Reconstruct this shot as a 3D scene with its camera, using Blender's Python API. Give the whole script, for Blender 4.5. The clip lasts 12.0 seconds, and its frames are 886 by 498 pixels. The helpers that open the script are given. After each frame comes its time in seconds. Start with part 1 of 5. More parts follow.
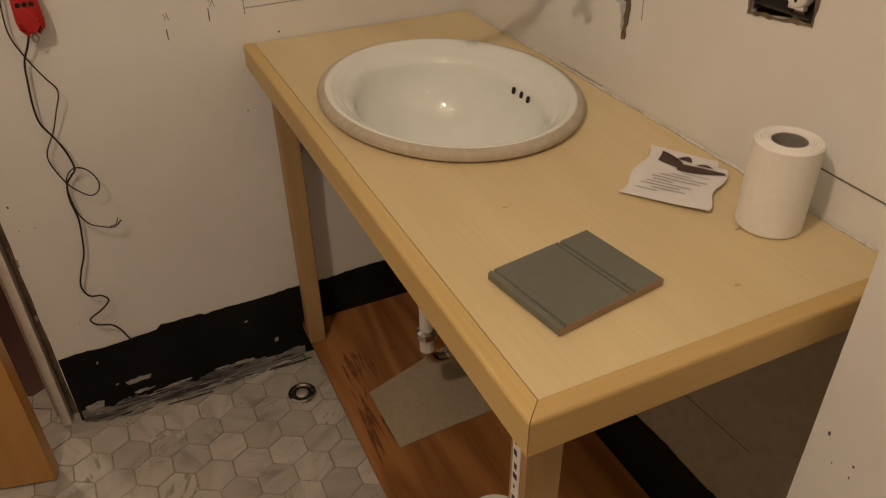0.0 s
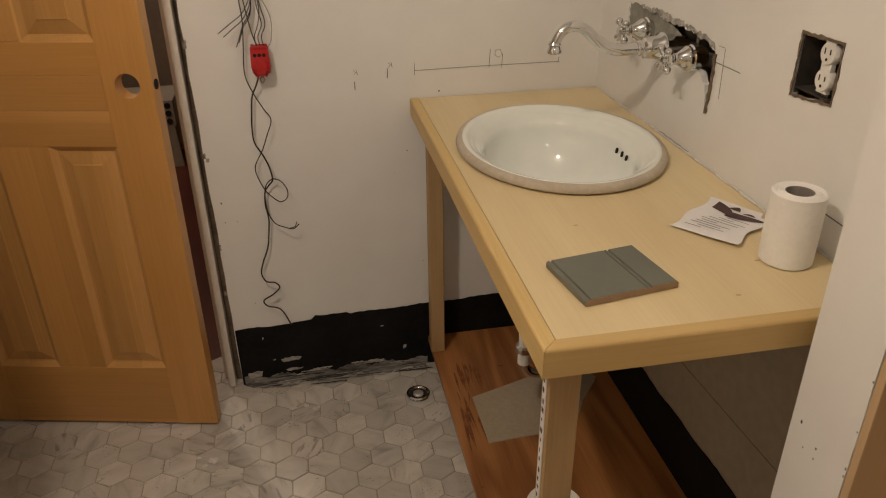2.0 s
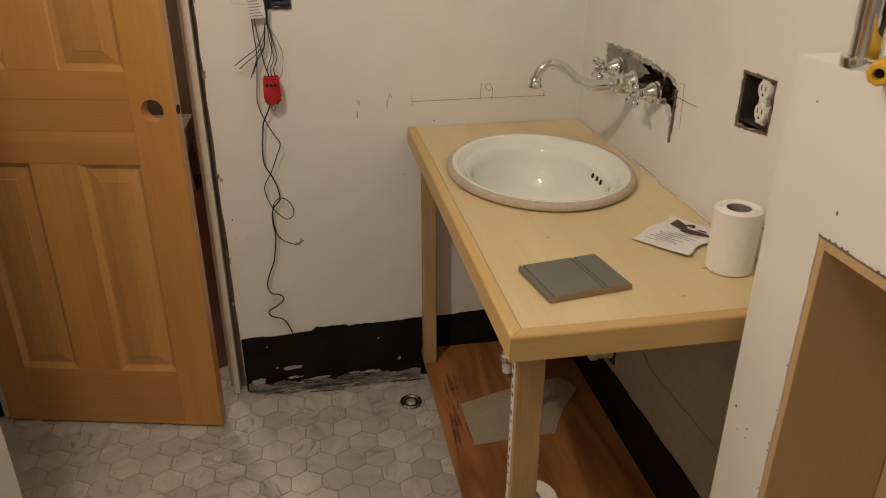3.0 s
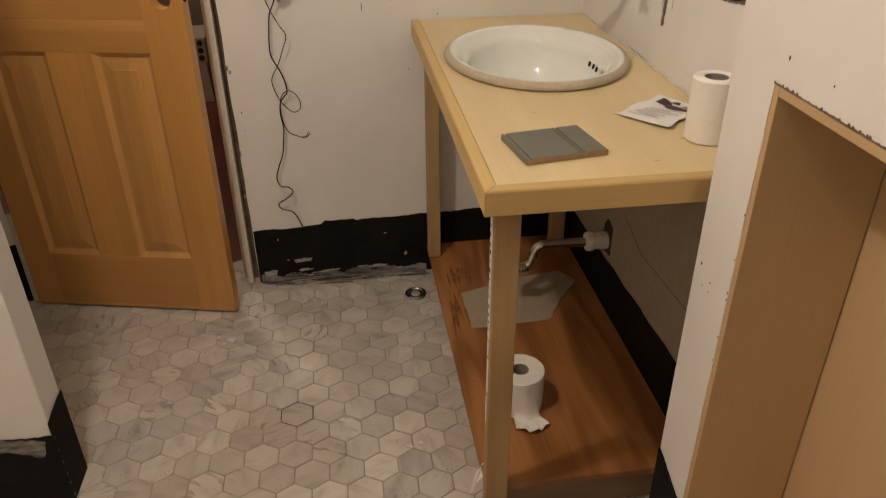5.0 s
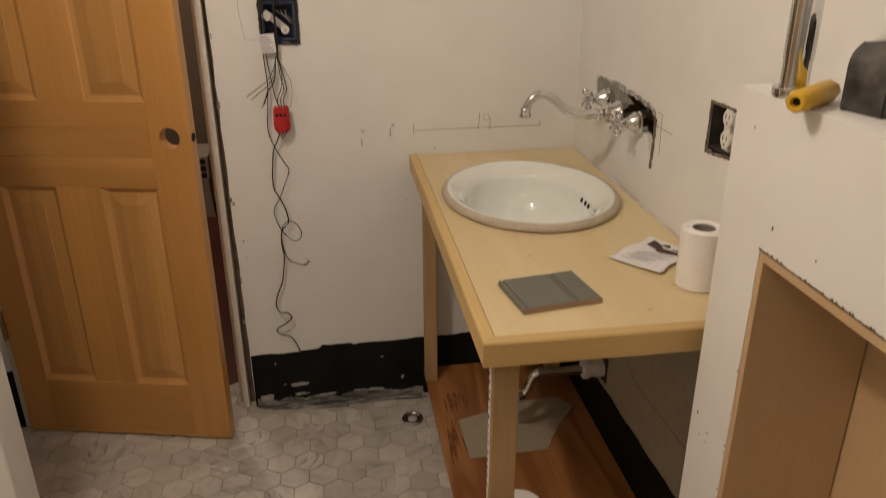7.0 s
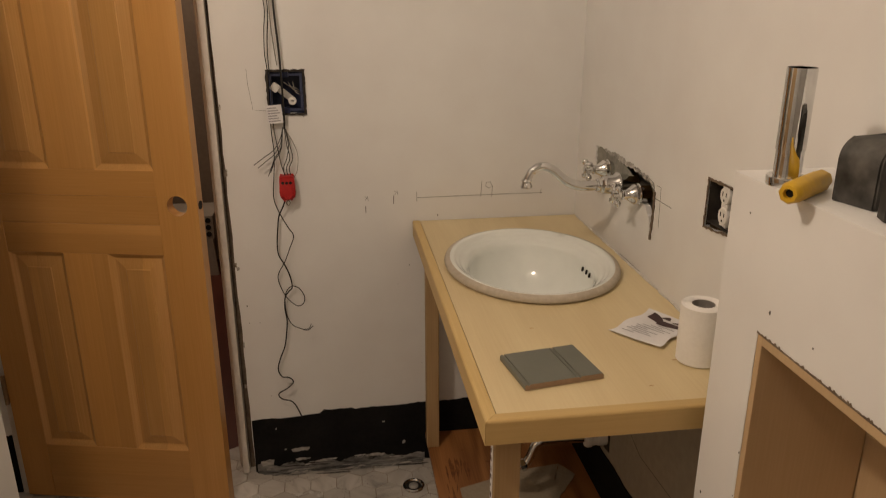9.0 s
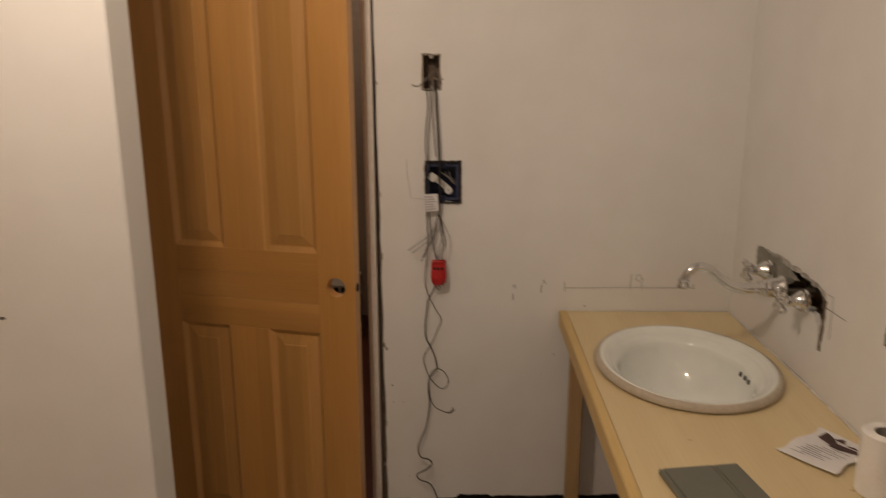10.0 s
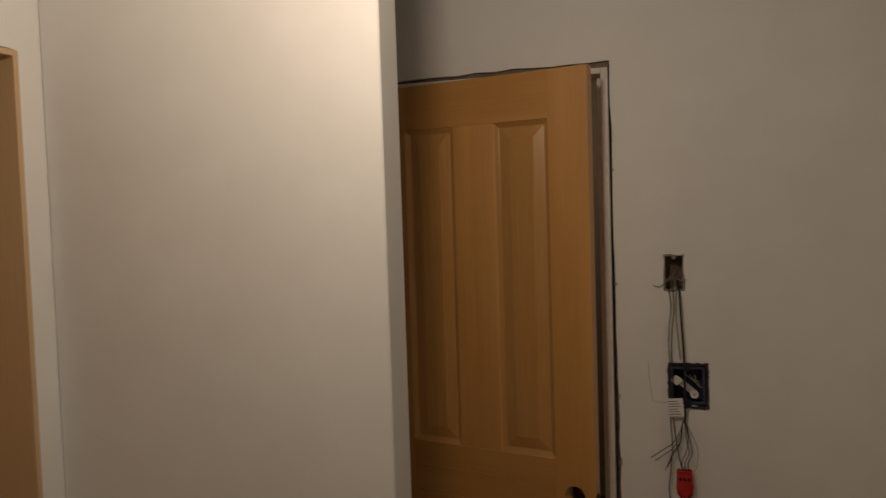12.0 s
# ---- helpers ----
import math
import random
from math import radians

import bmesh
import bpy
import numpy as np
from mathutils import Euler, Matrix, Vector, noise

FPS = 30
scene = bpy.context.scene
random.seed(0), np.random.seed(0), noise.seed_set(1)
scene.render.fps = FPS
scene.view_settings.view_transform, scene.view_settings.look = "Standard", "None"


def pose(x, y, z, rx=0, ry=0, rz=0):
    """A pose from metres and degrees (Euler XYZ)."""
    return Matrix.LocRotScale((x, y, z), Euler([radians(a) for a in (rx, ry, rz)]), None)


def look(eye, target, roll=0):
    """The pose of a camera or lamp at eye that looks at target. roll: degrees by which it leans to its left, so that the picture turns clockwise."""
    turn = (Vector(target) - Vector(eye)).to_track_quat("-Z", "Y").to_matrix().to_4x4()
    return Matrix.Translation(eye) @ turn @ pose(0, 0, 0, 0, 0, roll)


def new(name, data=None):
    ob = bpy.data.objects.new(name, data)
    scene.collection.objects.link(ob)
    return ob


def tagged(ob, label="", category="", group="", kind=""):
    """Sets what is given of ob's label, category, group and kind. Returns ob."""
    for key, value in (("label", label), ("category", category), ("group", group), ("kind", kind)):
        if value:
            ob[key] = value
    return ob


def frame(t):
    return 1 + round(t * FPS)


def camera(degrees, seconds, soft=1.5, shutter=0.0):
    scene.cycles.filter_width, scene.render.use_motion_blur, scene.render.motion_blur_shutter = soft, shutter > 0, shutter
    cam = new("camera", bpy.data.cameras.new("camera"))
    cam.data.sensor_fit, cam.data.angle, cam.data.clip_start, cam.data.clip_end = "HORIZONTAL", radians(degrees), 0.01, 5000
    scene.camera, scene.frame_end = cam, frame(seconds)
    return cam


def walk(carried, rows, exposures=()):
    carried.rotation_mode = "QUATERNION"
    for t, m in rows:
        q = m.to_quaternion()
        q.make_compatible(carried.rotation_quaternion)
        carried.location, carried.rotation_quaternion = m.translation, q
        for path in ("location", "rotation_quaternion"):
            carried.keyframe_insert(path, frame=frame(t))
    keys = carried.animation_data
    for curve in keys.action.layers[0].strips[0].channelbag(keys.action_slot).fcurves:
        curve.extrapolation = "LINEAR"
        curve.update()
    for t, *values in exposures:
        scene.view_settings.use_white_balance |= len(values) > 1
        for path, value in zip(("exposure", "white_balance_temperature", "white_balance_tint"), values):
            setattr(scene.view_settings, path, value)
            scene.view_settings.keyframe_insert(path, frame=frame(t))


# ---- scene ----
cam = camera(61.0, 12.0, soft=1.05, shutter=0.5)
PATH = [
    (0, (-0.748, -1.486, 1.311), (-0.059, 0.018, 0.188), -1.0),
    (0.5, (-0.723, -1.524, 1.319), (-0.081, 0.043, 0.256), 0.2),
    (1, (-0.674, -1.635, 1.338), (-0.211, 0.016, 0.308), 1.0),
    (1.5, (-0.697, -1.725, 1.35), (-0.397, -0.004, 0.375), -0.5),
    (2, (-0.755, -1.829, 1.365), (-0.43, -0.091, 0.43), -0.6),
    (2.5, (-0.782, -1.914, 1.383), (-0.442, -0.157, 0.49), -0.3),
    (2.7, (-0.771, -1.947, 1.393), (-0.436, -0.179, 0.521), -0.1),
    (4.3, (-0.723, -2.131, 1.4), (-0.437, -0.336, 0.566), -0.1),
    (4.5, (-0.695, -2.112, 1.372), (-0.444, -0.342, 0.475), -0.8),
    (5, (-0.698, -2.119, 1.322), (-0.464, -0.408, 0.313), -0.4),
    (5.5, (-0.693, -2.112, 1.313), (-0.437, -0.421, 0.276), -0.2),
    (6, (-0.698, -2.114, 1.339), (-0.43, -0.428, 0.298), -0.1),
    (6.5, (-0.706, -2.11, 1.379), (-0.432, -0.345, 0.48), -0.2),
    (7, (-0.705, -2.108, 1.413), (-0.438, -0.286, 0.635), -0.2),
    (7.2, (-0.715, -2.115, 1.43), (-0.442, -0.274, 0.696), -0.1),
    (9, (-0.705, -2.11, 1.458), (-0.437, -0.238, 0.808), -0.0),
    (9.5, (-0.724, -2.104, 1.477), (-0.593, -0.187, 0.923), -0.2),
    (10, (-0.773, -2.106, 1.528), (-0.829, -0.166, 1.043), -0.1),
    (10.5, (-0.809, -2.103, 1.532), (-1.045, -0.144, 1.202), -0.8),
    (11, (-0.873, -2.073, 1.556), (-1.297, -0.125, 1.395), -0.8),
    (11.5, (-0.878, -2.079, 1.615), (-1.356, -0.139, 1.519), -0.9),
    (12, (-0.88, -2.092, 1.676), (-1.452, -0.178, 1.582), -1.8),
]
EXPOSURES = [(0, -0.06, 7350, 14), (0.5, -0.03, 7050, 13), (1.0, 0.04, 6750, 11), (2.0, 0.20, 6550, 10), (2.5, 0.18, 6550, 10), (4.5, 0.27, 6650, 10), (5.5, 0.48, 6450, 11), (6.5, 0.36, 6350, 11), (7.0, 0.22, 6450, 11), (9.0, -0.02, 6800, 13), (10.0, -0.28, 6850, 15), (10.5, -0.55, 6650, 12), (11.0, -0.80, 6700, 11), (11.5, -1.06, 6650, 11), (12.0, -1.38, 6750, 11)]
walk(cam, [(t, look(eye, target, roll)) for t, eye, target, roll in PATH], EXPOSURES)

# ---- light ----
WARM = (1.0, 0.83, 0.66)
LAMPS = (((-1.245, -1.30, 2.20), 29.0), ((-1.05, -2.75, 2.20), 4.2))
world = bpy.data.worlds.new("world")
scene.world = world
world.use_nodes = True
world.node_tree.nodes["Background"].inputs["Color"].default_value = (0.02, 0.018, 0.015, 1)
world.node_tree.nodes["Background"].inputs["Strength"].default_value = 0.3
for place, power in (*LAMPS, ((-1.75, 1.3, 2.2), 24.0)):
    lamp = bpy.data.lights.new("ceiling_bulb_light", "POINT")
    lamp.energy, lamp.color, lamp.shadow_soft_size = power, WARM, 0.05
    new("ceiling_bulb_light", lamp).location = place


# ---- materials ----
def nodes_of(name):
    m = bpy.data.materials.new(name)
    m.use_nodes = True
    return m, m.node_tree.nodes, m.node_tree.links


def surface(name, dark, light, rough=0.6, scale=6.0, fine=60.0, bump=0.1, metal=0.0, stretch=(1, 1, 1), per_object=0.0, coat=0.0, mix=0.5, rough_var=0.1):
    """Two-scale mottled surface between two colours, with fine relief."""
    m, n, l = nodes_of(name)
    b = n["Principled BSDF"]
    co = n.new("ShaderNodeTexCoord")
    mp = n.new("ShaderNodeMapping")
    mp.inputs["Scale"].default_value = stretch
    l.new(co.outputs["Object"], mp.inputs["Vector"])
    vec = mp.outputs["Vector"]
    if per_object:
        inf = n.new("ShaderNodeObjectInfo")
        add = n.new("ShaderNodeVectorMath")
        mul = n.new("ShaderNodeMath")
        mul.operation, mul.inputs[1].default_value = "MULTIPLY", 37.0
        l.new(inf.outputs["Random"], mul.inputs[0])
        l.new(vec, add.inputs[0])
        l.new(mul.outputs[0], add.inputs[1])
        vec = add.outputs[0]
    big, small = n.new("ShaderNodeTexNoise"), n.new("ShaderNodeTexNoise")
    for t, s, d in ((big, scale, 3), (small, fine, 4)):
        t.inputs["Scale"].default_value, t.inputs["Detail"].default_value = s, d
        l.new(vec, t.inputs["Vector"])
    avg = n.new("ShaderNodeMix")
    avg.inputs[0].default_value = mix
    l.new(big.outputs["Fac"], avg.inputs[2])
    l.new(small.outputs["Fac"], avg.inputs[3])
    ramp = n.new("ShaderNodeValToRGB")
    ramp.color_ramp.elements[0].position, ramp.color_ramp.elements[1].position = 0.35, 0.65
    ramp.color_ramp.elements[0].color, ramp.color_ramp.elements[1].color = (*dark, 1), (*light, 1)
    l.new(avg.outputs[0], ramp.inputs["Fac"])
    col = ramp.outputs["Color"]
    if per_object:
        hs = n.new("ShaderNodeHueSaturation")
        mr = n.new("ShaderNodeMapRange")
        mr.inputs["To Min"].default_value, mr.inputs["To Max"].default_value = 1 - per_object, 1 + per_object
        l.new(inf.outputs["Random"], mr.inputs["Value"])
        l.new(mr.outputs[0], hs.inputs["Value"])
        l.new(col, hs.inputs["Color"])
        col = hs.outputs["Color"]
    l.new(col, b.inputs["Base Color"])
    rr = n.new("ShaderNodeMapRange")
    rr.inputs["To Min"].default_value, rr.inputs["To Max"].default_value = max(0.02, rough - rough_var), min(1, rough + rough_var)
    l.new(small.outputs["Fac"], rr.inputs["Value"])
    l.new(rr.outputs[0], b.inputs["Roughness"])
    b.inputs["Metallic"].default_value = metal
    b.inputs["Coat Weight"].default_value = coat
    if bump:
        bp = n.new("ShaderNodeBump")
        bp.inputs["Strength"].default_value, bp.inputs["Distance"].default_value = bump, 0.003
        l.new(avg.outputs[0], bp.inputs["Height"])
        l.new(bp.outputs[0], b.inputs["Normal"])
    return m


def wood(name, dark, light, axis, rough=0.4, rings=22.0, strength=0.5, coat=0.0, boards=0.0, tone=0.06, warp=1.0):
    """Grained wood: streaks along axis (0, 1, 2), growth bands across it, and glued boards of differing tone."""
    m, n, l = nodes_of(name)
    b = n["Principled BSDF"]
    co, inf = n.new("ShaderNodeTexCoord"), n.new("ShaderNodeObjectInfo")
    off, mul = n.new("ShaderNodeVectorMath"), n.new("ShaderNodeMath")
    mul.operation, mul.inputs[1].default_value = "MULTIPLY", 23.0
    l.new(inf.outputs["Random"], mul.inputs[0])
    l.new(co.outputs["Object"], off.inputs[0])
    l.new(mul.outputs[0], off.inputs[1])

    def mapped(s):
        mp = n.new("ShaderNodeMapping")
        mp.inputs["Scale"].default_value = s
        l.new(off.outputs[0], mp.inputs["Vector"])
        return mp.outputs["Vector"]

    along = lambda a, c: tuple(a if k == axis else c for k in range(3))
    bend = n.new("ShaderNodeTexNoise")
    bend.inputs["Scale"].default_value, bend.inputs["Detail"].default_value = 1.0, 2
    l.new(mapped(along(1.6 * warp, 7.0)), bend.inputs["Vector"])
    ring = n.new("ShaderNodeMath")
    ring.operation, ring.inputs[1].default_value = "MULTIPLY", rings
    l.new(bend.outputs["Fac"], ring.inputs[0])
    sine = n.new("ShaderNodeMath")
    sine.operation = "SINE"
    l.new(ring.outputs[0], sine.inputs[0])
    half = n.new("ShaderNodeMapRange")
    half.inputs["From Min"].default_value = -1
    l.new(sine.outputs[0], half.inputs["Value"])
    fibre = n.new("ShaderNodeTexNoise")
    fibre.inputs["Scale"].default_value, fibre.inputs["Detail"].default_value = 1.0, 5
    l.new(mapped(along(6.0, 260.0)), fibre.inputs["Vector"])
    mixer = n.new("ShaderNodeMix")
    mixer.inputs[0].default_value = 1 - strength
    l.new(half.outputs[0], mixer.inputs[2])
    l.new(fibre.outputs["Fac"], mixer.inputs[3])
    fac = mixer.outputs[0]
    ramp = n.new("ShaderNodeValToRGB")
    ramp.color_ramp.elements[0].position, ramp.color_ramp.elements[1].position = 0.15, 0.8
    ramp.color_ramp.elements[0].color, ramp.color_ramp.elements[1].color = (*dark, 1), (*light, 1)
    l.new(fac, ramp.inputs["Fac"])
    hs, mr = n.new("ShaderNodeHueSaturation"), n.new("ShaderNodeMapRange")
    mr.inputs["To Min"].default_value, mr.inputs["To Max"].default_value = 1 - tone, 1 + tone
    if boards:
        vor = n.new("ShaderNodeTexVoronoi")
        vor.voronoi_dimensions = "1D"
        vor.inputs["Scale"].default_value = boards
        sep = n.new("ShaderNodeSeparateXYZ")
        l.new(off.outputs[0], sep.inputs[0])
        l.new(sep.outputs[{0: 2, 1: 0, 2: 0}[axis]], vor.inputs["W"])
        l.new(vor.outputs["Color"], mr.inputs["Value"])
    else:
        l.new(inf.outputs["Random"], mr.inputs["Value"])
    l.new(mr.outputs[0], hs.inputs["Value"])
    l.new(ramp.outputs["Color"], hs.inputs["Color"])
    l.new(hs.outputs["Color"], b.inputs["Base Color"])
    b.inputs["Roughness"].default_value, b.inputs["Coat Weight"].default_value = rough, coat
    b.inputs["Coat Roughness"].default_value = 0.25
    bp = n.new("ShaderNodeBump")
    bp.inputs["Strength"].default_value, bp.inputs["Distance"].default_value = 0.12, 0.001
    l.new(fibre.outputs["Fac"], bp.inputs["Height"])
    l.new(bp.outputs[0], b.inputs["Normal"])
    return m


def marble(name):
    """Honed white marble with grey veins, each tile a different cut."""
    m, n, l = nodes_of(name)
    b = n["Principled BSDF"]
    co, inf, geo = n.new("ShaderNodeTexCoord"), n.new("ShaderNodeObjectInfo"), n.new("ShaderNodeNewGeometry")
    rnd = n.new("ShaderNodeMath")
    rnd.operation = "ADD"
    l.new(inf.outputs["Random"], rnd.inputs[0])
    l.new(geo.outputs["Random Per Island"], rnd.inputs[1])
    fr = n.new("ShaderNodeMath")
    fr.operation = "FRACT"
    l.new(rnd.outputs[0], fr.inputs[0])
    mul = n.new("ShaderNodeMath")
    mul.operation, mul.inputs[1].default_value = "MULTIPLY", 41.0
    l.new(fr.outputs[0], mul.inputs[0])
    comb = n.new("ShaderNodeCombineXYZ")
    l.new(mul.outputs[0], comb.inputs[0])
    l.new(mul.outputs[0], comb.inputs[2])
    rot = n.new("ShaderNodeVectorRotate")
    rot.rotation_type = "Z_AXIS"
    ang = n.new("ShaderNodeMath")
    ang.operation, ang.inputs[1].default_value = "MULTIPLY", 2.0
    l.new(mul.outputs[0], ang.inputs[0])
    l.new(co.outputs["Object"], rot.inputs["Vector"])
    l.new(ang.outputs[0], rot.inputs["Angle"])
    add = n.new("ShaderNodeVectorMath")
    l.new(rot.outputs[0], add.inputs[0])
    l.new(comb.outputs[0], add.inputs[1])
    mp = n.new("ShaderNodeMapping")
    mp.inputs["Scale"].default_value = (26, 9, 9)
    l.new(add.outputs[0], mp.inputs["Vector"])
    cloud = n.new("ShaderNodeTexNoise")
    cloud.inputs["Scale"].default_value, cloud.inputs["Detail"].default_value = 1.0, 5
    cloud.inputs["Distortion"].default_value = 0.6
    l.new(mp.outputs[0], cloud.inputs["Vector"])
    vein = n.new("ShaderNodeValToRGB")
    e = vein.color_ramp.elements
    e[0].position, e[0].color = 0.25, (0.33, 0.312, 0.29, 1)
    e[1].position, e[1].color = 0.6, (0.585, 0.56, 0.52, 1)
    mid = vein.color_ramp.elements.new(0.42)
    mid.color = (0.50, 0.474, 0.436, 1)
    l.new(cloud.outputs["Fac"], vein.inputs["Fac"])
    hs, mr = n.new("ShaderNodeHueSaturation"), n.new("ShaderNodeMapRange")
    mr.inputs["To Min"].default_value, mr.inputs["To Max"].default_value = 0.80, 1.12
    l.new(fr.outputs[0], mr.inputs["Value"])
    l.new(mr.outputs[0], hs.inputs["Value"])
    l.new(vein.outputs["Color"], hs.inputs["Color"])
    mp2 = n.new("ShaderNodeMapping")
    mp2.inputs["Scale"].default_value = (70, 16, 20)
    l.new(add.outputs[0], mp2.inputs["Vector"])
    streak = n.new("ShaderNodeTexNoise")
    streak.inputs["Scale"].default_value, streak.inputs["Detail"].default_value = 1.0, 6
    l.new(mp2.outputs[0], streak.inputs["Vector"])
    cut = n.new("ShaderNodeMapRange")
    cut.inputs["From Min"].default_value, cut.inputs["From Max"].default_value = 0.55, 0.63
    l.new(streak.outputs["Fac"], cut.inputs["Value"])
    pick = n.new("ShaderNodeMath")
    pick.operation, pick.inputs[1].default_value = "PINGPONG", 0.13
    l.new(fr.outputs[0], pick.inputs[0])
    few = n.new("ShaderNodeMapRange")
    few.inputs["From Min"].default_value, few.inputs["From Max"].default_value = 0.085, 0.13
    few.inputs["To Max"].default_value = 0.85
    l.new(pick.outputs[0], few.inputs["Value"])
    amt = n.new("ShaderNodeMath")
    amt.operation = "MULTIPLY"
    l.new(cut.outputs[0], amt.inputs[0])
    l.new(few.outputs[0], amt.inputs[1])
    veined = n.new("ShaderNodeMix")
    veined.data_type = "RGBA"
    l.new(amt.outputs[0], veined.inputs[0])
    l.new(hs.outputs["Color"], veined.inputs[6])
    veined.inputs[7].default_value = (0.16, 0.14, 0.125, 1)
    dirt = n.new("ShaderNodeTexNoise")
    dirt.inputs["Scale"].default_value, dirt.inputs["Detail"].default_value = 7.0, 6
    l.new(co.outputs["Object"], dirt.inputs["Vector"])
    tint, span = n.new("ShaderNodeTexNoise"), n.new("ShaderNodeMapRange")
    tint.inputs["Scale"].default_value, tint.inputs["Detail"].default_value = 2.6, 5
    l.new(geo.outputs["Position"], tint.inputs["Vector"])
    span.inputs["From Min"].default_value, span.inputs["From Max"].default_value = 0.42, 0.72
    span.inputs["To Max"].default_value = 0.5
    l.new(tint.outputs["Fac"], span.inputs["Value"])
    soiled = n.new("ShaderNodeMix")
    soiled.data_type = "RGBA"
    l.new(span.outputs[0], soiled.inputs[0])
    l.new(veined.outputs[2], soiled.inputs[6])
    soiled.inputs[7].default_value = (0.46, 0.385, 0.31, 1)
    pit, pits = n.new("ShaderNodeTexNoise"), n.new("ShaderNodeMapRange")
    pit.inputs["Scale"].default_value, pit.inputs["Detail"].default_value = 150.0, 2
    l.new(geo.outputs["Position"], pit.inputs["Vector"])
    pits.inputs["From Min"].default_value, pits.inputs["From Max"].default_value = 0.63, 0.69
    pits.inputs["To Max"].default_value = 0.85
    l.new(pit.outputs["Fac"], pits.inputs["Value"])
    pitted = n.new("ShaderNodeMix")
    pitted.data_type = "RGBA"
    gather, some, where = n.new("ShaderNodeTexNoise"), n.new("ShaderNodeMapRange"), n.new("ShaderNodeMath")
    gather.inputs["Scale"].default_value, gather.inputs["Detail"].default_value = 13.0, 2
    l.new(geo.outputs["Position"], gather.inputs["Vector"])
    some.inputs["From Min"].default_value, some.inputs["From Max"].default_value = 0.54, 0.62
    l.new(gather.outputs["Fac"], some.inputs["Value"])
    where.operation = "MULTIPLY"
    l.new(pits.outputs[0], where.inputs[0])
    l.new(some.outputs[0], where.inputs[1])
    l.new(where.outputs[0], pitted.inputs[0])
    l.new(soiled.outputs[2], pitted.inputs[6])
    pitted.inputs[7].default_value = (0.12, 0.09, 0.075, 1)
    l.new(pitted.outputs[2], b.inputs["Base Color"])
    rr = n.new("ShaderNodeMapRange")
    rr.inputs["To Min"].default_value, rr.inputs["To Max"].default_value = 0.28, 0.55
    l.new(dirt.outputs["Fac"], rr.inputs["Value"])
    l.new(rr.outputs[0], b.inputs["Roughness"])
    return m


def plain(name, colour, rough=0.5, metal=0.0, coat=0.0):
    m, n, l = nodes_of(name)
    b = n["Principled BSDF"]
    b.inputs["Base Color"].default_value = (*colour, 1)
    b.inputs["Roughness"].default_value, b.inputs["Metallic"].default_value, b.inputs["Coat Weight"].default_value = rough, metal, coat
    return m


PAINT = surface("primed_drywall", (0.745, 0.735, 0.72), (0.81, 0.815, 0.80), 0.58, 1.6, 9.0, 0.03, mix=0.35)
BOARD = surface("cement_board", (0.31, 0.275, 0.215), (0.38, 0.34, 0.27), 0.85, 3.0, 50.0, 0.2)
CORE = surface("gypsum_core", (0.13, 0.10, 0.075), (0.50, 0.45, 0.38), 0.95, 25.0, 120.0, 0.8)
MUD = surface("grey_mortar", (0.20, 0.20, 0.175), (0.33, 0.32, 0.28), 0.9, 12.0, 90.0, 0.5)
MEMBRANE = surface("black_membrane", (0.005, 0.005, 0.005), (0.013, 0.012, 0.012), 0.72, 9.0, 70.0, 0.5)
SMEAR = surface("grey_thinset_smear", (0.02, 0.02, 0.02), (0.36, 0.35, 0.33), 0.75, 22.0, 90.0, 0.5, stretch=(0.35, 1.6, 1))
SMEAR_DARK = surface("black_thinset_streak", (0.012, 0.012, 0.012), (0.07, 0.066, 0.06), 0.7, 22.0, 90.0, 0.4, stretch=(0.35, 1.6, 1))
SMEAR_PALE = surface("pale_thinset_streak", (0.20, 0.19, 0.175), (0.55, 0.53, 0.49), 0.8, 26.0, 110.0, 0.5, stretch=(0.5, 1.3, 1))
DAB = surface("white_plaster_dab", (0.52, 0.50, 0.47), (0.72, 0.70, 0.66), 0.8, 30.0, 120.0, 0.6)
GROUT = surface("sanded_grout", (0.25, 0.21, 0.165), (0.47, 0.42, 0.35), 0.9, 14.0, 160.0, 0.5)
MARBLE = marble("honed_marble")
MEMBRANE.node_tree.nodes["Principled BSDF"].inputs["Specular IOR Level"].default_value = 0.15
CEIL = surface("ceiling_board", (0.47, 0.455, 0.43), (0.53, 0.515, 0.49), 0.8, 2.0, 60.0, 0.1)
PINE_V = wood("pine_upright", (0.495, 0.245, 0.066), (0.635, 0.338, 0.115), 2, 0.36, 10, 0.5, 0.25, boards=17, tone=0.11, warp=0.35)
PINE_H = wood("pine_crosswise", (0.495, 0.245, 0.066), (0.635, 0.338, 0.115), 0, 0.36, 10, 0.5, 0.25, boards=14, tone=0.11, warp=0.5)
PINE_P = wood("pine_panel", (0.51, 0.262, 0.074), (0.685, 0.39, 0.148), 2, 0.34, 9, 0.45, 0.25, boards=19, tone=0.20, warp=0.3)
STUD = wood("spruce_stud", (0.33, 0.205, 0.09), (0.46, 0.31, 0.155), 2, 0.6, 18, 0.45)
EDGE_Y = wood("pine_edging_long", (0.55, 0.385, 0.155), (0.67, 0.495, 0.225), 1, 0.5, 9, 0.4, tone=0.03)
EDGE_X = wood("pine_edging_short", (0.52, 0.35, 0.135), (0.64, 0.455, 0.20), 0, 0.5, 9, 0.35, tone=0.03)
BIRCH = wood("birch_plywood", (0.645, 0.515, 0.292), (0.755, 0.632, 0.385), 1, 0.45, 7, 0.5, tone=0.02, warp=0.8)
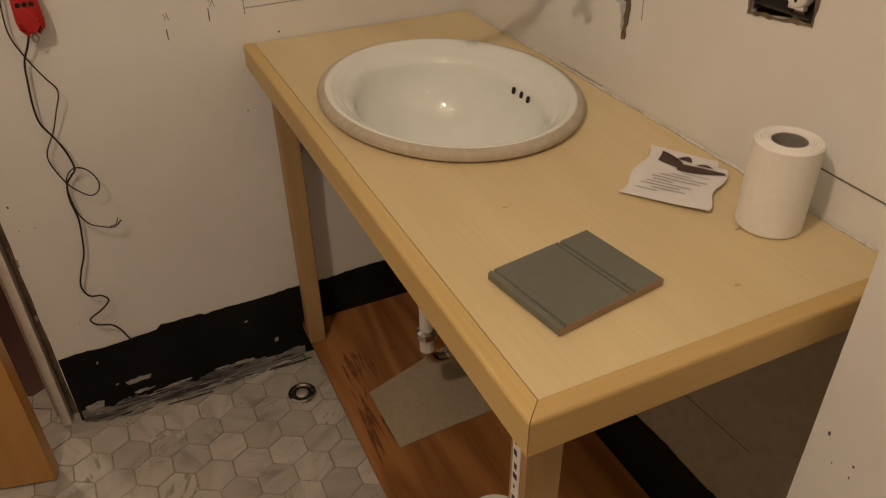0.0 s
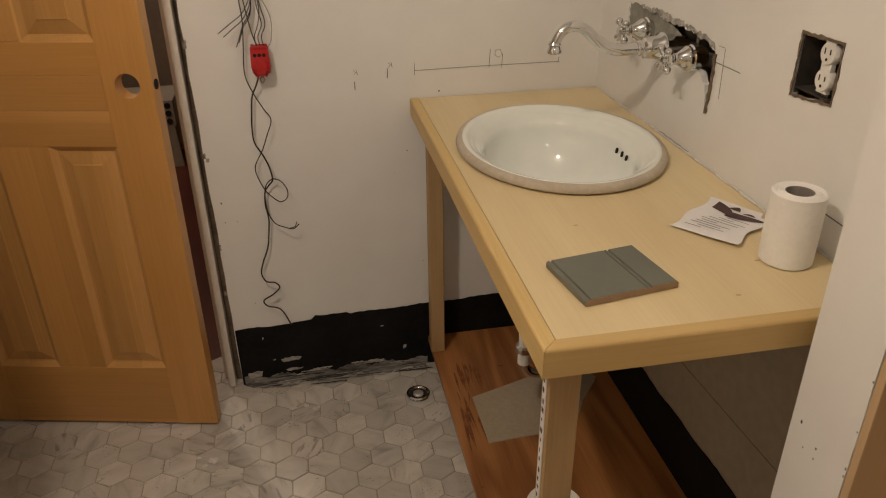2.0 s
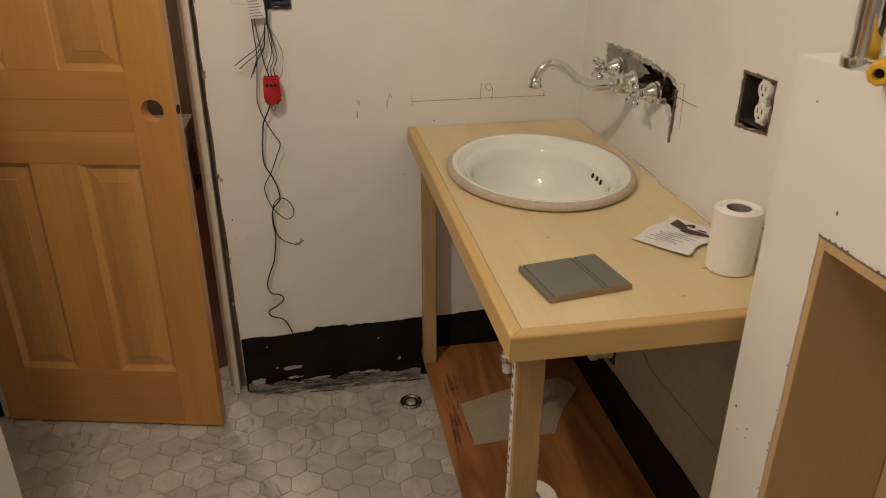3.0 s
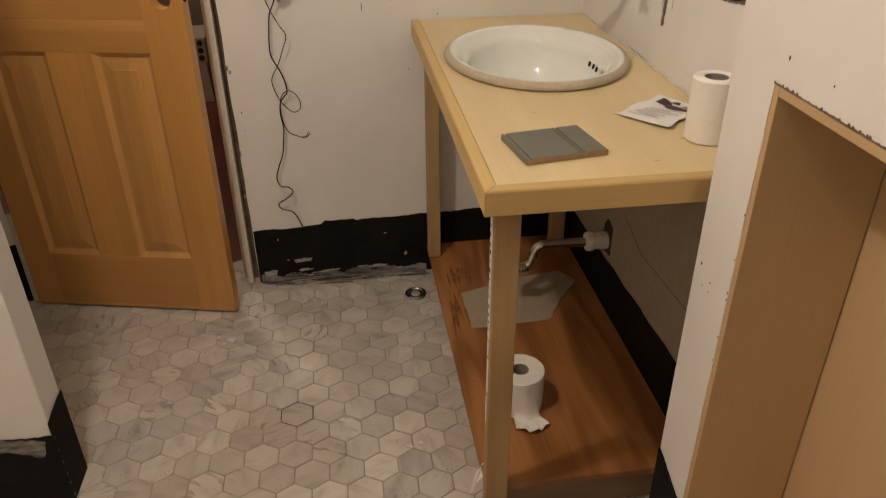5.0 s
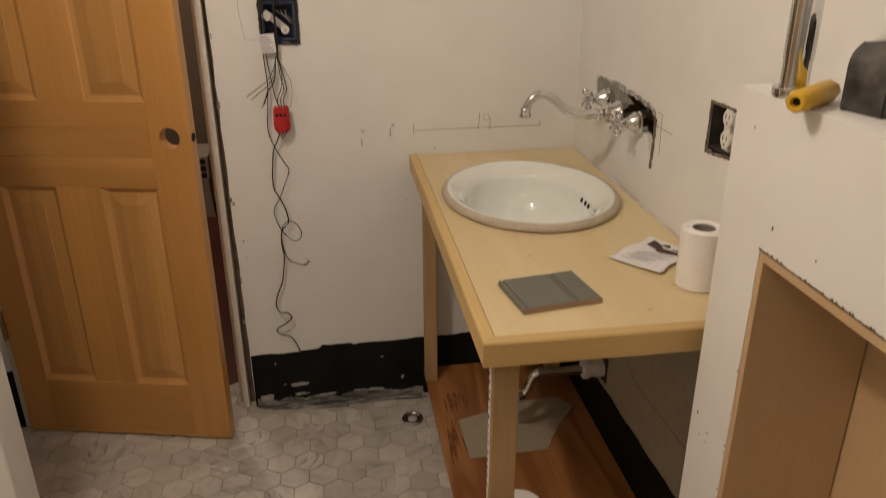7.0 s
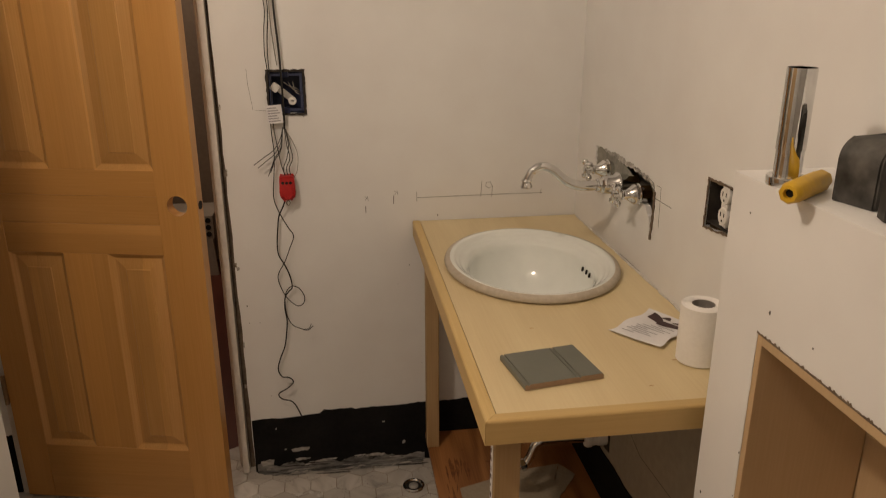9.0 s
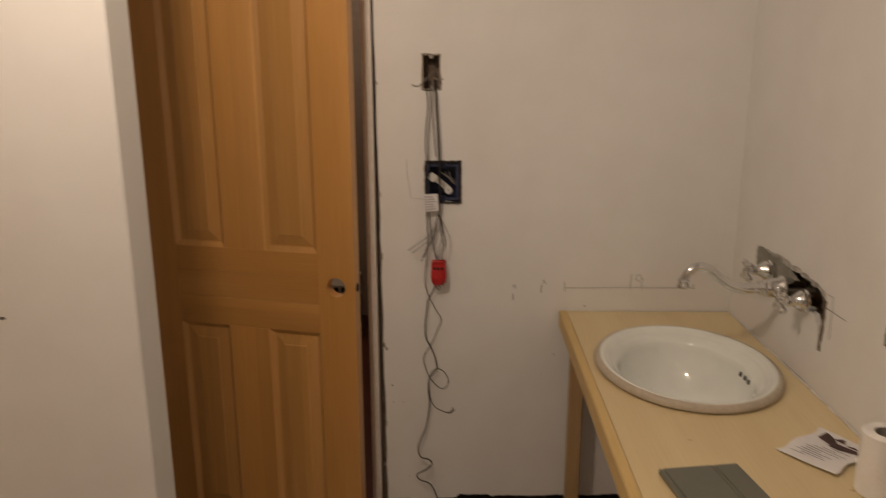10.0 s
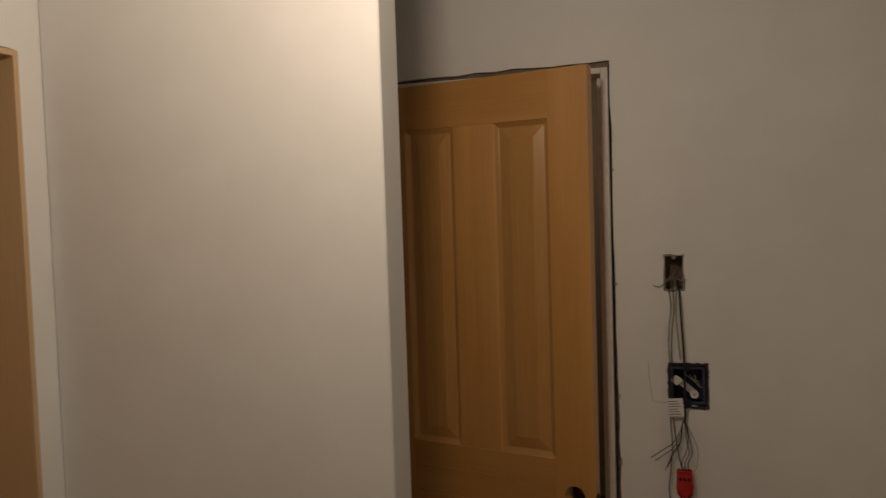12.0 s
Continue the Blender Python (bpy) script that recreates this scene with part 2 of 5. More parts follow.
FIR = wood("fir_plywood", (0.19, 0.070, 0.020), (0.40, 0.178, 0.061), 1, 0.42, 34, 0.45, 0.1, warp=0.6)
# Plinth board wood, darkened to carry the shadow at the table's foot.
FASCIA = wood("shade_darkened_board", (0.16, 0.095, 0.05), (0.25, 0.16, 0.09), 0, 0.7, 20, 0.5)
STAIN = surface("dark_red_stain", (0.115, 0.036, 0.012), (0.27, 0.105, 0.035), 0.5, 40.0, 120.0, 0.0)
NICHE = wood("maple_plywood", (0.50, 0.345, 0.19), (0.575, 0.41, 0.24), 2, 0.45, 5, 0.3, tone=0.03, warp=0.5)
PLYEDGE = wood("plywood_edge", (0.36, 0.21, 0.10), (0.62, 0.43, 0.24), 2, 0.7, 30, 0.5)
CHINA = surface("white_vitreous_china", (0.80, 0.835, 0.80), (0.84, 0.875, 0.84), 0.07, 3.0, 30.0, 0.0, coat=0.5, rough_var=0.02)
BISQUE = surface("unglazed_rim", (0.40, 0.35, 0.275), (0.52, 0.46, 0.37), 0.7, 14.0, 90.0, 0.15)
CHROME = surface("polished_chrome", (0.62, 0.62, 0.62), (0.72, 0.72, 0.71), 0.055, 20.0, 80.0, 0.0, metal=1.0, rough_var=0.03)
# Near-black: paints cavity shade in outlet box and pipe hole; also black sealant.
HOLE_SHADE_SEALANT = surface("hole_shade_and_sealant", (0.018, 0.014, 0.011), (0.05, 0.04, 0.032), 0.8, 20.0, 90.0, 0.1)
DARKHOLE = plain("dark_cavity", (0.012, 0.010, 0.008), 0.9)
TISSUE = surface("white_tissue", (0.79, 0.775, 0.745), (0.85, 0.84, 0.815), 0.95, 12.0, 150.0, 0.10)
CARDTUBE = surface("grey_card_tube", (0.24, 0.22, 0.20), (0.32, 0.30, 0.27), 0.9, 15.0, 90.0, 0.1)
CARD = surface("grey_cardboard", (0.33, 0.275, 0.20), (0.41, 0.35, 0.265), 0.85, 5.0, 120.0, 0.1)
PAPER = surface("white_paper", (0.72, 0.71, 0.72), (0.78, 0.77, 0.78), 0.8, 9.0, 90.0, 0.05)
INK = surface("dark_maroon_print", (0.030, 0.012, 0.014), (0.075, 0.035, 0.035), 0.6, 30.0, 90.0, 0.0)
GREYINK = plain("grey_print", (0.30, 0.29, 0.31), 0.8)
SAGE = surface("sage_grey_paint", (0.125, 0.130, 0.108), (0.15, 0.155, 0.13), 0.42, 8.0, 90.0, 0.05)
MDF = surface("bare_fibreboard", (0.29, 0.195, 0.125), (0.37, 0.255, 0.165), 0.8, 20.0, 120.0, 0.1)
BLACKWIRE = plain("black_wire", (0.014, 0.013, 0.012), 0.45)
GREYWIRE = plain("grey_wire", (0.24, 0.225, 0.20), 0.5)
BLUEBOX = surface("blue_plastic", (0.006, 0.011, 0.040), (0.013, 0.022, 0.070), 0.4, 15.0, 90.0, 0.05)
BLUERIM = surface("blue_plastic_rim", (0.035, 0.045, 0.10), (0.06, 0.075, 0.15), 0.4, 15.0, 90.0, 0.05)
REDPLASTIC = surface("red_plastic", (0.42, 0.012, 0.014), (0.52, 0.022, 0.022), 0.38, 10.0, 90.0, 0.05)
WHITEPLASTIC = surface("white_plastic", (0.70, 0.69, 0.66), (0.78, 0.77, 0.74), 0.35, 10.0, 90.0, 0.0)
YELLOW = surface("yellow_plastic", (0.56, 0.32, 0.014), (0.68, 0.42, 0.03), 0.45, 14.0, 90.0, 0.1)
RUBBER = surface("scuffed_black_rubber", (0.014, 0.013, 0.012), (0.04, 0.038, 0.034), 0.55, 30.0, 120.0, 0.2)
SCUFFED = surface("dusty_black_rubber", (0.013, 0.012, 0.011), (0.11, 0.105, 0.095), 0.65, 24.0, 60.0, 0.2, mix=0.35)
BROWNBOX = surface("old_metal_box", (0.09, 0.06, 0.04), (0.20, 0.15, 0.10), 0.6, 20.0, 90.0, 0.2)
JAMB = surface("primed_jamb", (0.64, 0.60, 0.55), (0.74, 0.70, 0.65), 0.55, 6.0, 60.0, 0.05)
REDFLOOR = wood("red_stained_floor", (0.05, 0.010, 0.007), (0.10, 0.024, 0.014), 1, 0.35, 12, 0.4, boards=9, tone=0.2)
# Hall wall colour lowered and browned to hold the shade beyond the door.
DIM_HALL = surface("shade_dimmed_hall_paint", (0.16, 0.115, 0.082), (0.21, 0.155, 0.112), 0.7, 2.0, 40.0, 0.05)
PENCIL = plain("pencil_mark", (0.11, 0.105, 0.10), 0.8)
LAMPGLASS = plain("lamp_glass", (0.8, 0.78, 0.74), 0.3)
ZINC = surface("brushed_zinc", (0.55, 0.54, 0.52), (0.68, 0.67, 0.64), 0.34, 30.0, 120.0, 0.05, metal=0.6)
BRONZE = surface("aged_brass", (0.20, 0.14, 0.085), (0.33, 0.24, 0.15), 0.45, 20.0, 90.0, 0.05, metal=0.6)
# Stool's cream with the hall's dimness in it; also the worn box rim.
DIM_WORN_CREAM = surface("dim_hall_cream_and_worn_rim", (0.34, 0.29, 0.24), (0.40, 0.345, 0.285), 0.45, 8.0, 90.0, 0.03)
STEEL = surface("dull_steel", (0.28, 0.26, 0.23), (0.40, 0.37, 0.33), 0.4, 20.0, 90.0, 0.05, metal=0.9)


# ---- building helpers ----
def flush(bm):
    bmesh.ops.recalc_face_normals(bm, faces=bm.faces)
    return bm


def mesh_of(name, bm, material, smooth=None):
    flush(bm)
    me = bpy.data.meshes.new(name)
    bm.to_mesh(me)
    bm.free()
    for m in material if isinstance(material, (list, tuple)) else [material]:
        me.materials.append(m)
    if smooth:
        me.polygons.foreach_set("use_smooth", [True] * len(me.polygons))
        me.set_sharp_from_angle(angle=radians(smooth))
    return me


ROOT = {}


def thing(name, place, label, category, group="", kind="", turn=0.0):
    ob = new(name)
    ob.empty_display_size = 0.05
    ob.matrix_world = pose(*place, 0, 0, turn)
    ROOT[ob] = pose(*place, 0, 0, turn)
    return tagged(ob, label, category, group, kind)


def part(name, bm, material, parent, label="", smooth=None):
    """A mesh drawn in world places, hung under its thing or part."""
    top = ROOT[parent]
    bm.transform(top.inverted())
    ob = new(name, mesh_of(name, bm, material, smooth))
    ob.parent = parent
    ROOT[ob] = top
    return tagged(ob, label)


def single(name, bm, material, label, category="", kind="", group="", smooth=None, base=None):
    """A thing of one mesh, its origin at base."""
    if base:
        bm.transform(Matrix.Translation(base).inverted())
    ob = new(name, mesh_of(name, bm, material, smooth))
    if base:
        ob.location = base
    ROOT[ob] = Matrix.Translation(base) if base else Matrix()
    return tagged(ob, label, category, group, kind)


def box(bm, x0, x1, y0, y1, z0, z1, bevel=0.0, m=None, segments=1):
    made = bmesh.ops.create_cube(bm, size=1.0)["verts"]
    mat = Matrix.Translation(((x0 + x1) / 2, (y0 + y1) / 2, (z0 + z1) / 2)) @ Matrix.Diagonal((x1 - x0, y1 - y0, z1 - z0, 1))
    bmesh.ops.transform(bm, matrix=(m or Matrix()) @ mat, verts=made)
    if bevel:
        edges = list({e for v in made for e in v.link_edges})
        bmesh.ops.bevel(bm, geom=edges, offset=bevel, segments=segments, affect="EDGES", profile=0.6)
    return bm


def boxed(*a, **k):
    return box(bmesh.new(), *a, **k)


def smooth_path(pts, step=6):
    pts = [Vector(p) for p in pts]
    ext = [2 * pts[0] - pts[1]] + pts + [2 * pts[-1] - pts[-2]]
    out = []
    for i in range(1, len(ext) - 2):
        a, b, c, d = ext[i - 1 : i + 3]
        for k in range(step):
            t = k / step
            out.append(0.5 * ((2 * b) + (c - a) * t + (2 * a - 5 * b + 4 * c - d) * t * t + (3 * b - a - 3 * c + d) * t ** 3))
    return out + [pts[-1]]


def tube(bm, pts, r, n=8, cap=True):
    """Sweep a ring along pts; r is one radius or one for each point."""
    rs = r if isinstance(r, (list, tuple)) else [r] * len(pts)
    rings, up = [], None
    for i, p in enumerate(pts):
        d = (pts[min(i + 1, len(pts) - 1)] - pts[max(i - 1, 0)]).normalized()
        if up is None:
            up = d.orthogonal().normalized()
        up = (up - d * up.dot(d)).normalized()
        side = d.cross(up)
        rings.append([bm.verts.new(p + rs[i] * (math.cos(a) * up + math.sin(a) * side)) for a in (2 * math.pi * k / n for k in range(n))])
    for a, b in zip(rings, rings[1:]):
        for k in range(n):
            bm.faces.new((a[k], a[(k + 1) % n], b[(k + 1) % n], b[k]))
    if cap:
        bm.faces.new(rings[0][::-1])
        bm.faces.new(rings[-1])
    return bm


def lathe(bm, profile, n=32, m=None, sx=1.0, sy=1.0, close=False):
    """Turn a profile of (radius, height) round z."""
    m = m or Matrix()
    rings = []
    for r, z in profile:
        rings.append([bm.verts.new(m @ Vector((r * sx * math.cos(a), r * sy * math.sin(a), z))) for a in (2 * math.pi * k / n for k in range(n))])
    pairs = list(zip(rings, rings[1:])) + ([(rings[-1], rings[0])] if close else [])
    for a, b in pairs:
        for k in range(n):
            bm.faces.new((a[k], a[(k + 1) % n], b[(k + 1) % n], b[k]))
    if not close:
        bm.faces.new(rings[0][::-1])
        bm.faces.new(rings[-1])
    return bm


def slab(outline, holes, thick, m, bm=None):
    """A plate from a flat outline with holes, thick along +z of m."""
    bm = bm or bmesh.new()
    edges = []
    loops = []
    for loop in [outline, *holes]:
        vs = [bm.verts.new((u, v, 0)) for u, v in loop]
        loops.append(vs)
        edges += [bm.edges.new((vs[k], vs[(k + 1) % len(vs)])) for k in range(len(vs))]
    got = bmesh.ops.triangle_fill(bm, edges=edges, use_beauty=True, use_dissolve=False)
    faces = [g for g in got["geom"] if isinstance(g, bmesh.types.BMFace)]
    top = bmesh.ops.duplicate(bm, geom=faces + [v for vs in loops for v in vs] + edges)
    vmap = top["vert_map"]
    copies = [[vmap[v] for v in vs] for vs in loops]
    every = [v for vs in copies for v in vs]
    bmesh.ops.translate(bm, verts=every, vec=(0, 0, thick))
    for a, b in zip(loops, copies):
        for k in range(len(a)):
            j = (k + 1) % len(a)
            bm.faces.new((a[k], a[j], b[j], b[k]))
    bmesh.ops.transform(bm, matrix=m, verts=[v for vs in loops for v in vs] + every)
    return bm


def rect(u0, u1, v0, v1):
    return [(u0, v0), (u1, v0), (u1, v1), (u0, v1)]


def ragged(loop, amount, step, seed):
    """The outline with its edges broken into uneven bites."""
    rng = random.Random(seed)
    out = []
    for k, a in enumerate(loop):
        b = loop[(k + 1) % len(loop)]
        a, b = Vector(a), Vector(b)
        count = max(1, int((b - a).length / step))
        for i in range(count):
            p = a.lerp(b, i / count)
            out.append((p.x + rng.uniform(-amount, amount) * (i > 0), p.y + rng.uniform(-amount, amount) * (i > 0)))
    return out


def shell(bm, grid, thick, skip=()):
    """A thin sheet with two faces from a grid of places; skip: cells left out."""
    top = [[bm.verts.new(p) for p in row] for row in grid]
    low = [[bm.verts.new(Vector(p) - Vector((0, 0, thick))) for p in row] for row in grid]
    used = {}
    for i in range(len(grid) - 1):
        for j in range(len(grid[0]) - 1):
            if (i, j) in skip:
                continue
            c = [(i, j), (i + 1, j), (i + 1, j + 1), (i, j + 1)]
            bm.faces.new([top[a][b] for a, b in c])
            bm.faces.new([low[a][b] for a, b in reversed(c)])
            for k in range(4):
                e = (c[k], c[(k + 1) % 4])
                used[e] = used.get(e, 0) + 1
    for (p, q) in used:
        if (q, p) not in used:
            bm.faces.new((top[q[0]][q[1]], top[p[0]][p[1]], low[p[0]][p[1]], low[q[0]][q[1]]))
    for v in [v for row in top + low for v in row if not v.link_faces]:
        bm.verts.remove(v)
    return bm


# plates in the plane of a wall: back wall (u = x, v = z), right wall (u = y, v = z)
def on_back(y):
    return Matrix(((1, 0, 0, 0), (0, 0, 1, y), (0, 1, 0, 0), (0, 0, 0, 1)))


def on_right(x):
    return Matrix(((0, 0, 1, x), (1, 0, 0, 0), (0, 1, 0, 0), (0, 0, 0, 1)))


def on_flat(z):
    return Matrix.Translation((0, 0, z))


# ---- the room ----
CEILING = 2.42
LEFT, FRONT = -2.09, -3.3
DOOR_L, DOOR_R, DOOR_TOP = -1.703, -1.006, 2.075
PONY_X, PONY_Y, LEDGE = -0.148, -1.138, 1.217
STUB_X, STUB_F, STUB_B = -1.357, -0.846, -0.755
NICHE_Y0, NICHE_Y1, NICHE_Z0, NICHE_Z1, NICHE_X = -1.95, -1.248, 0.17, 1.018, 0.036

single("floor", boxed(LEFT, 0.1, FRONT, 0.14, -0.06, -0.0022), GROUT, "beige sanded grout bed under hexagonal marble tiles", "floor", "structure")
single("ceiling", boxed(LEFT - 0.1, 0.16, FRONT - 0.1, 2.4, CEILING, CEILING + 0.1), CEIL, "bare grey drywall ceiling", "ceiling", "structure")

# back wall with the door opening and two electrical cut-outs
upper_cut = ragged(rect(-0.892, -0.838, 1.450, 1.548), 0.003, 0.018, 4)
blue_cut = ragged(rect(-0.882, -0.784, 1.139, 1.253), 0.0015, 0.03, 5)
door_cut = [(DOOR_R, -0.004)] + ragged([(DOOR_R, 0.01), (DOOR_R - 0.006, 1.0), (DOOR_R - 0.016, DOOR_TOP), (DOOR_L, DOOR_TOP - 0.008), (DOOR_L, 0.01)], 0.0016, 0.08, 6)[0:]
outline = [(LEFT, -0.004), (DOOR_L, -0.004)]
left_side = [(DOOR_L, 0.9), (DOOR_L, DOOR_TOP - 0.01)]
head = ragged([(DOOR_L, DOOR_TOP - 0.01), (DOOR_R - 0.016, DOOR_TOP)], 0.003, 0.05, 7)[:13]
right_side = [p for p in ragged([(DOOR_R - 0.016, DOOR_TOP), (DOOR_R, -0.004)], 0.002, 0.06, 8)][:34]
outline += left_side[:1] + head + right_side + [(DOOR_R, -0.004), (0.12, -0.004), (0.12, CEILING), (LEFT, CEILING)]
single("wall_back", slab(outline, [upper_cut, blue_cut], 0.013, on_back(0.0)), PAINT, "white primed drywall with pencil marks and cut-outs", "wall", "structure")
back_frame = bmesh.new()
for x0, x1, z0, z1 in ((LEFT, DOOR_L - 0.03, 0, CEILING), (DOOR_R + 0.025, -0.915, 0, CEILING), (-0.75, 0.12, 0, CEILING), (DOOR_L, DOOR_R, DOOR_TOP + 0.02, CEILING), (-0.915, -0.75, 0, 1.10), (-0.915, -0.75, 1.62, CEILING), (-0.915, -0.75, 1.29, 1.41)):
    box(back_frame, x0, x1, 0.0135, 0.12, z0, z1)
single("wall_core_back", back_frame, STUD, "dark stud framing behind the drywall", "wall", "structure")

# right wall with the faucet cut-out, the receptacle cut-out and the shelf recess
faucet_cut = ragged([(-0.150, 1.058), (-0.25, 1.058), (-0.36, 1.052), (-0.45, 1.052), (-0.52, 1.046), (-0.550, 1.034), (-0.554, 1.0), (-0.552, 0.965), (-0.549, 0.922), (-0.541, 0.924), (-0.531, 0.965), (-0.505, 0.985), (-0.42, 0.972), (-0.30, 0.968), (-0.152, 0.985)][::-1], 0.0045, 0.009, 9)
outlet_cut = ragged([(-0.887, 1.030), (-0.788, 1.020), (-0.789, 1.119), (-0.887, 1.121)], 0.002, 0.02, 10)
recess_cut = rect(NICHE_Y0, NICHE_Y1, NICHE_Z0, NICHE_Z1)
single("wall_right", slab([(FRONT, 0), (0.0, 0), (0.0, CEILING), (FRONT, CEILING)], [faucet_cut, outlet_cut, recess_cut], 0.013, on_right(0.0)), PAINT, "white primed drywall with rough plumbing cut-outs", "wall", "structure")
right_core = bmesh.new()
for y0, y1, z0, z1 in ((-0.16, 0.0, 0, CEILING), (-0.60, -0.16, 0, 0.90), (-0.60, -0.16, 1.09, CEILING), (-0.775, -0.60, 0, CEILING), (-1.20, -0.91, 0, CEILING), (-0.91, -0.775, 0, 1.0), (-0.91, -0.775, 1.14, CEILING), (FRONT, NICHE_Y0 - 0.02, 0, CEILING), (NICHE_Y0 - 0.02, -1.20, 1.06, CEILING), (NICHE_Y0 - 0.02, -1.20, 0, 0.13)):
    box(right_core, 0.0135, 0.12, y0, y1, z0, z1)
single("wall_core_right", right_core, STUD, "dark stud framing behind the drywall", "wall", "structure")
single("wall_backing_right", boxed(0.121, 0.14, FRONT, 0.14, -0.06, CEILING), MUD, "grey backing behind the wall cavity", "wall", "structure")
# cement board below the vanity top
single("wall_lower_right", slab(rect(-1.10, -0.012, 0.02, 0.776), [], 0.004, on_right(-0.0045)), BOARD, "grey cement board panel below the vanity top", "wall panel", "structure")

# low wall on the right with its ledge and shelf recess
pony = slab([(FRONT, 0), (PONY_Y, 0), (PONY_Y, LEDGE), (FRONT, LEDGE)], [ragged(rect(NICHE_Y0, NICHE_Y1, NICHE_Z0, NICHE_Z1), 0.0009, 0.02, 12)], 0.013, on_right(PONY_X))
box(pony, PONY_X + 0.0132, -0.0005, PONY_Y - 0.013, PONY_Y, 0, LEDGE - 0.0132)
box(pony, PONY_X + 0.0132, -0.0005, FRONT, PONY_Y, LEDGE - 0.013, LEDGE)
single("wall_low", pony, PAINT, "low white drywall ledge wall with a torn recess edge", "wall", "structure")

# left wall, stub wall and the walls behind the camera
left_niche = rect(-1.9, -0.905, 0.2, 2.02)
single("wall_left", slab(rect(FRONT, 0.0, 0, CEILING), [ragged(left_niche, 0.002, 0.03, 14)], 0.013, on_right(LEFT - 0.013)), PAINT, "white primed drywall with a plywood-lined recess", "wall", "structure")
single("wall_backing_left", boxed(LEFT - 0.30, LEFT - 0.28, FRONT, 0.14, 0, CEILING), NICHE, "brown backing behind the recess", "wall", "structure")
stub = bmesh.new()
box(stub, LEFT, STUB_X, STUB_F, STUB_B, 0, CEILING, 0.003)
single("wall_stub", stub, PAINT, "white drywall partition end beside the door", "wall", "structure")
single("wall_front", boxed(LEFT - 0.1, 0.16, FRONT - 0.1, FRONT, 0, CEILING), CEIL, "bare grey drywall wall closing the room", "wall", "structure")

# hall behind the door
single("hall_floor", boxed(LEFT - 0.4, -0.4, 0.1405, 2.4, -0.06, -0.01), REDFLOOR, "dark red stained hall floorboards", "floor", "structure")
single("hall_wall", boxed(LEFT - 0.4, -0.4, 2.3, 2.4, 0, CEILING), DIM_HALL, "beige hall wall with the hall's shade in its colour", "wall", "structure")
single("hall_wall", boxed(-0.5, -0.4, 0.1405, 2.3, 0, CEILING), DIM_HALL, "beige hall wall with the hall's shade in its colour", "wall", "structure")
single("hall_wall", boxed(LEFT - 0.5, LEFT - 0.4, 0.1405, 2.3, 0, CEILING), DIM_HALL, "beige hall wall with the hall's shade in its colour", "wall", "structure")


# black membrane bands at the foot of the walls
def band(name, u0, u1, top0, top1, m, seed, thick=0.003, step=None, label="black waterproofing membrane band at the wall foot"):
    rng = random.Random(seed)
    pts = [(u0, 0.0), (u1, 0.0)]
    n = 80
    for k in range(n + 1):
        t = k / n
        u = u1 + (u0 - u1) * t
        v = top1 + (top0 - top1) * t + rng.uniform(-0.0014, 0.0014) + 0.002 * math.sin(37 * u)
        if step:
            for s, dz in step:
                if u > s:
                    v += dz
        pts.append((u, v))
    return single(name, slab(pts, [], thick, m), MEMBRANE, label, "waterproofing band", "structure")


band("trim_membrane", DOOR_R, -0.012, 0.188, 0.220, on_back(-0.0035), 21, step=((-0.79, 0.013), (-0.686, -0.008)))
band("trim_membrane", -1.10, -0.006, 0.259, 0.228, on_right(-0.0085), 22)
band("trim_membrane", -1.99, DOOR_L - 0.002, 0.2, 0.2, on_back(-0.0035), 23)
band("trim_membrane", STUB_F - 0.0042, STUB_B, 0.225, 0.235, on_right(STUB_X + 0.001), 24, thick=0.003)
band("trim_membrane", LEFT + 0.01, STUB_X + 0.0008, 0.195, 0.19, on_back(STUB_F - 0.004), 25)
band("trim_membrane", NICHE_Y1 + 0.0015, PONY_Y, 0.232, 0.268, on_right(PONY_X - 0.0035), 26)
band("trim_membrane", FRONT, NICHE_Y1 - 0.0005, 0.164, 0.164, on_right(PONY_X - 0.0035), 27)
# smears of thinset where band and floor meet
rng = random.Random(31)
pts = [(-1.0, 0.0), (-0.47, 0.0)] + [(-0.47 - 0.53 * k / 44, -0.016 + 0.007 * math.sin(k * 0.45) - rng.uniform(0, 0.012)) for k in range(45)]
single("trim_smear", slab(pts, [], 0.0012, on_flat(0.0012)), SMEAR, "black and grey thinset smear on the tiles", "smear", "structure")
TONES = (SMEAR_DARK, SMEAR, SMEAR_PALE)
for k in range(34):
    x, w, h = rng.uniform(-0.99, -0.55), rng.uniform(0.025, 0.11), rng.uniform(0.0012, 0.0042)
    y = -0.004 - 0.036 * rng.random() ** 1.6
    lean = rng.uniform(-0.05, 0.09)
    loop = ragged([(x, y), (x + w, y + lean * w), (x + w * 1.05, y + lean * w - h), (x + w * 0.4, y + lean * w * 0.4 - 1.5 * h), (x - 0.004, y - h * 0.6)], h * 0.3, 0.008, 300 + k)
    loop = [(u, min(v, -0.0005)) for u, v in loop]
    single("trim_smear", slab(loop, [], 0.0004, on_flat(0.0025 + 0.00006 * k)), TONES[(0, 0, 1, 2, 0, 1)[k % 6]], "brushed thinset streak on the tiles", "smear", "structure")
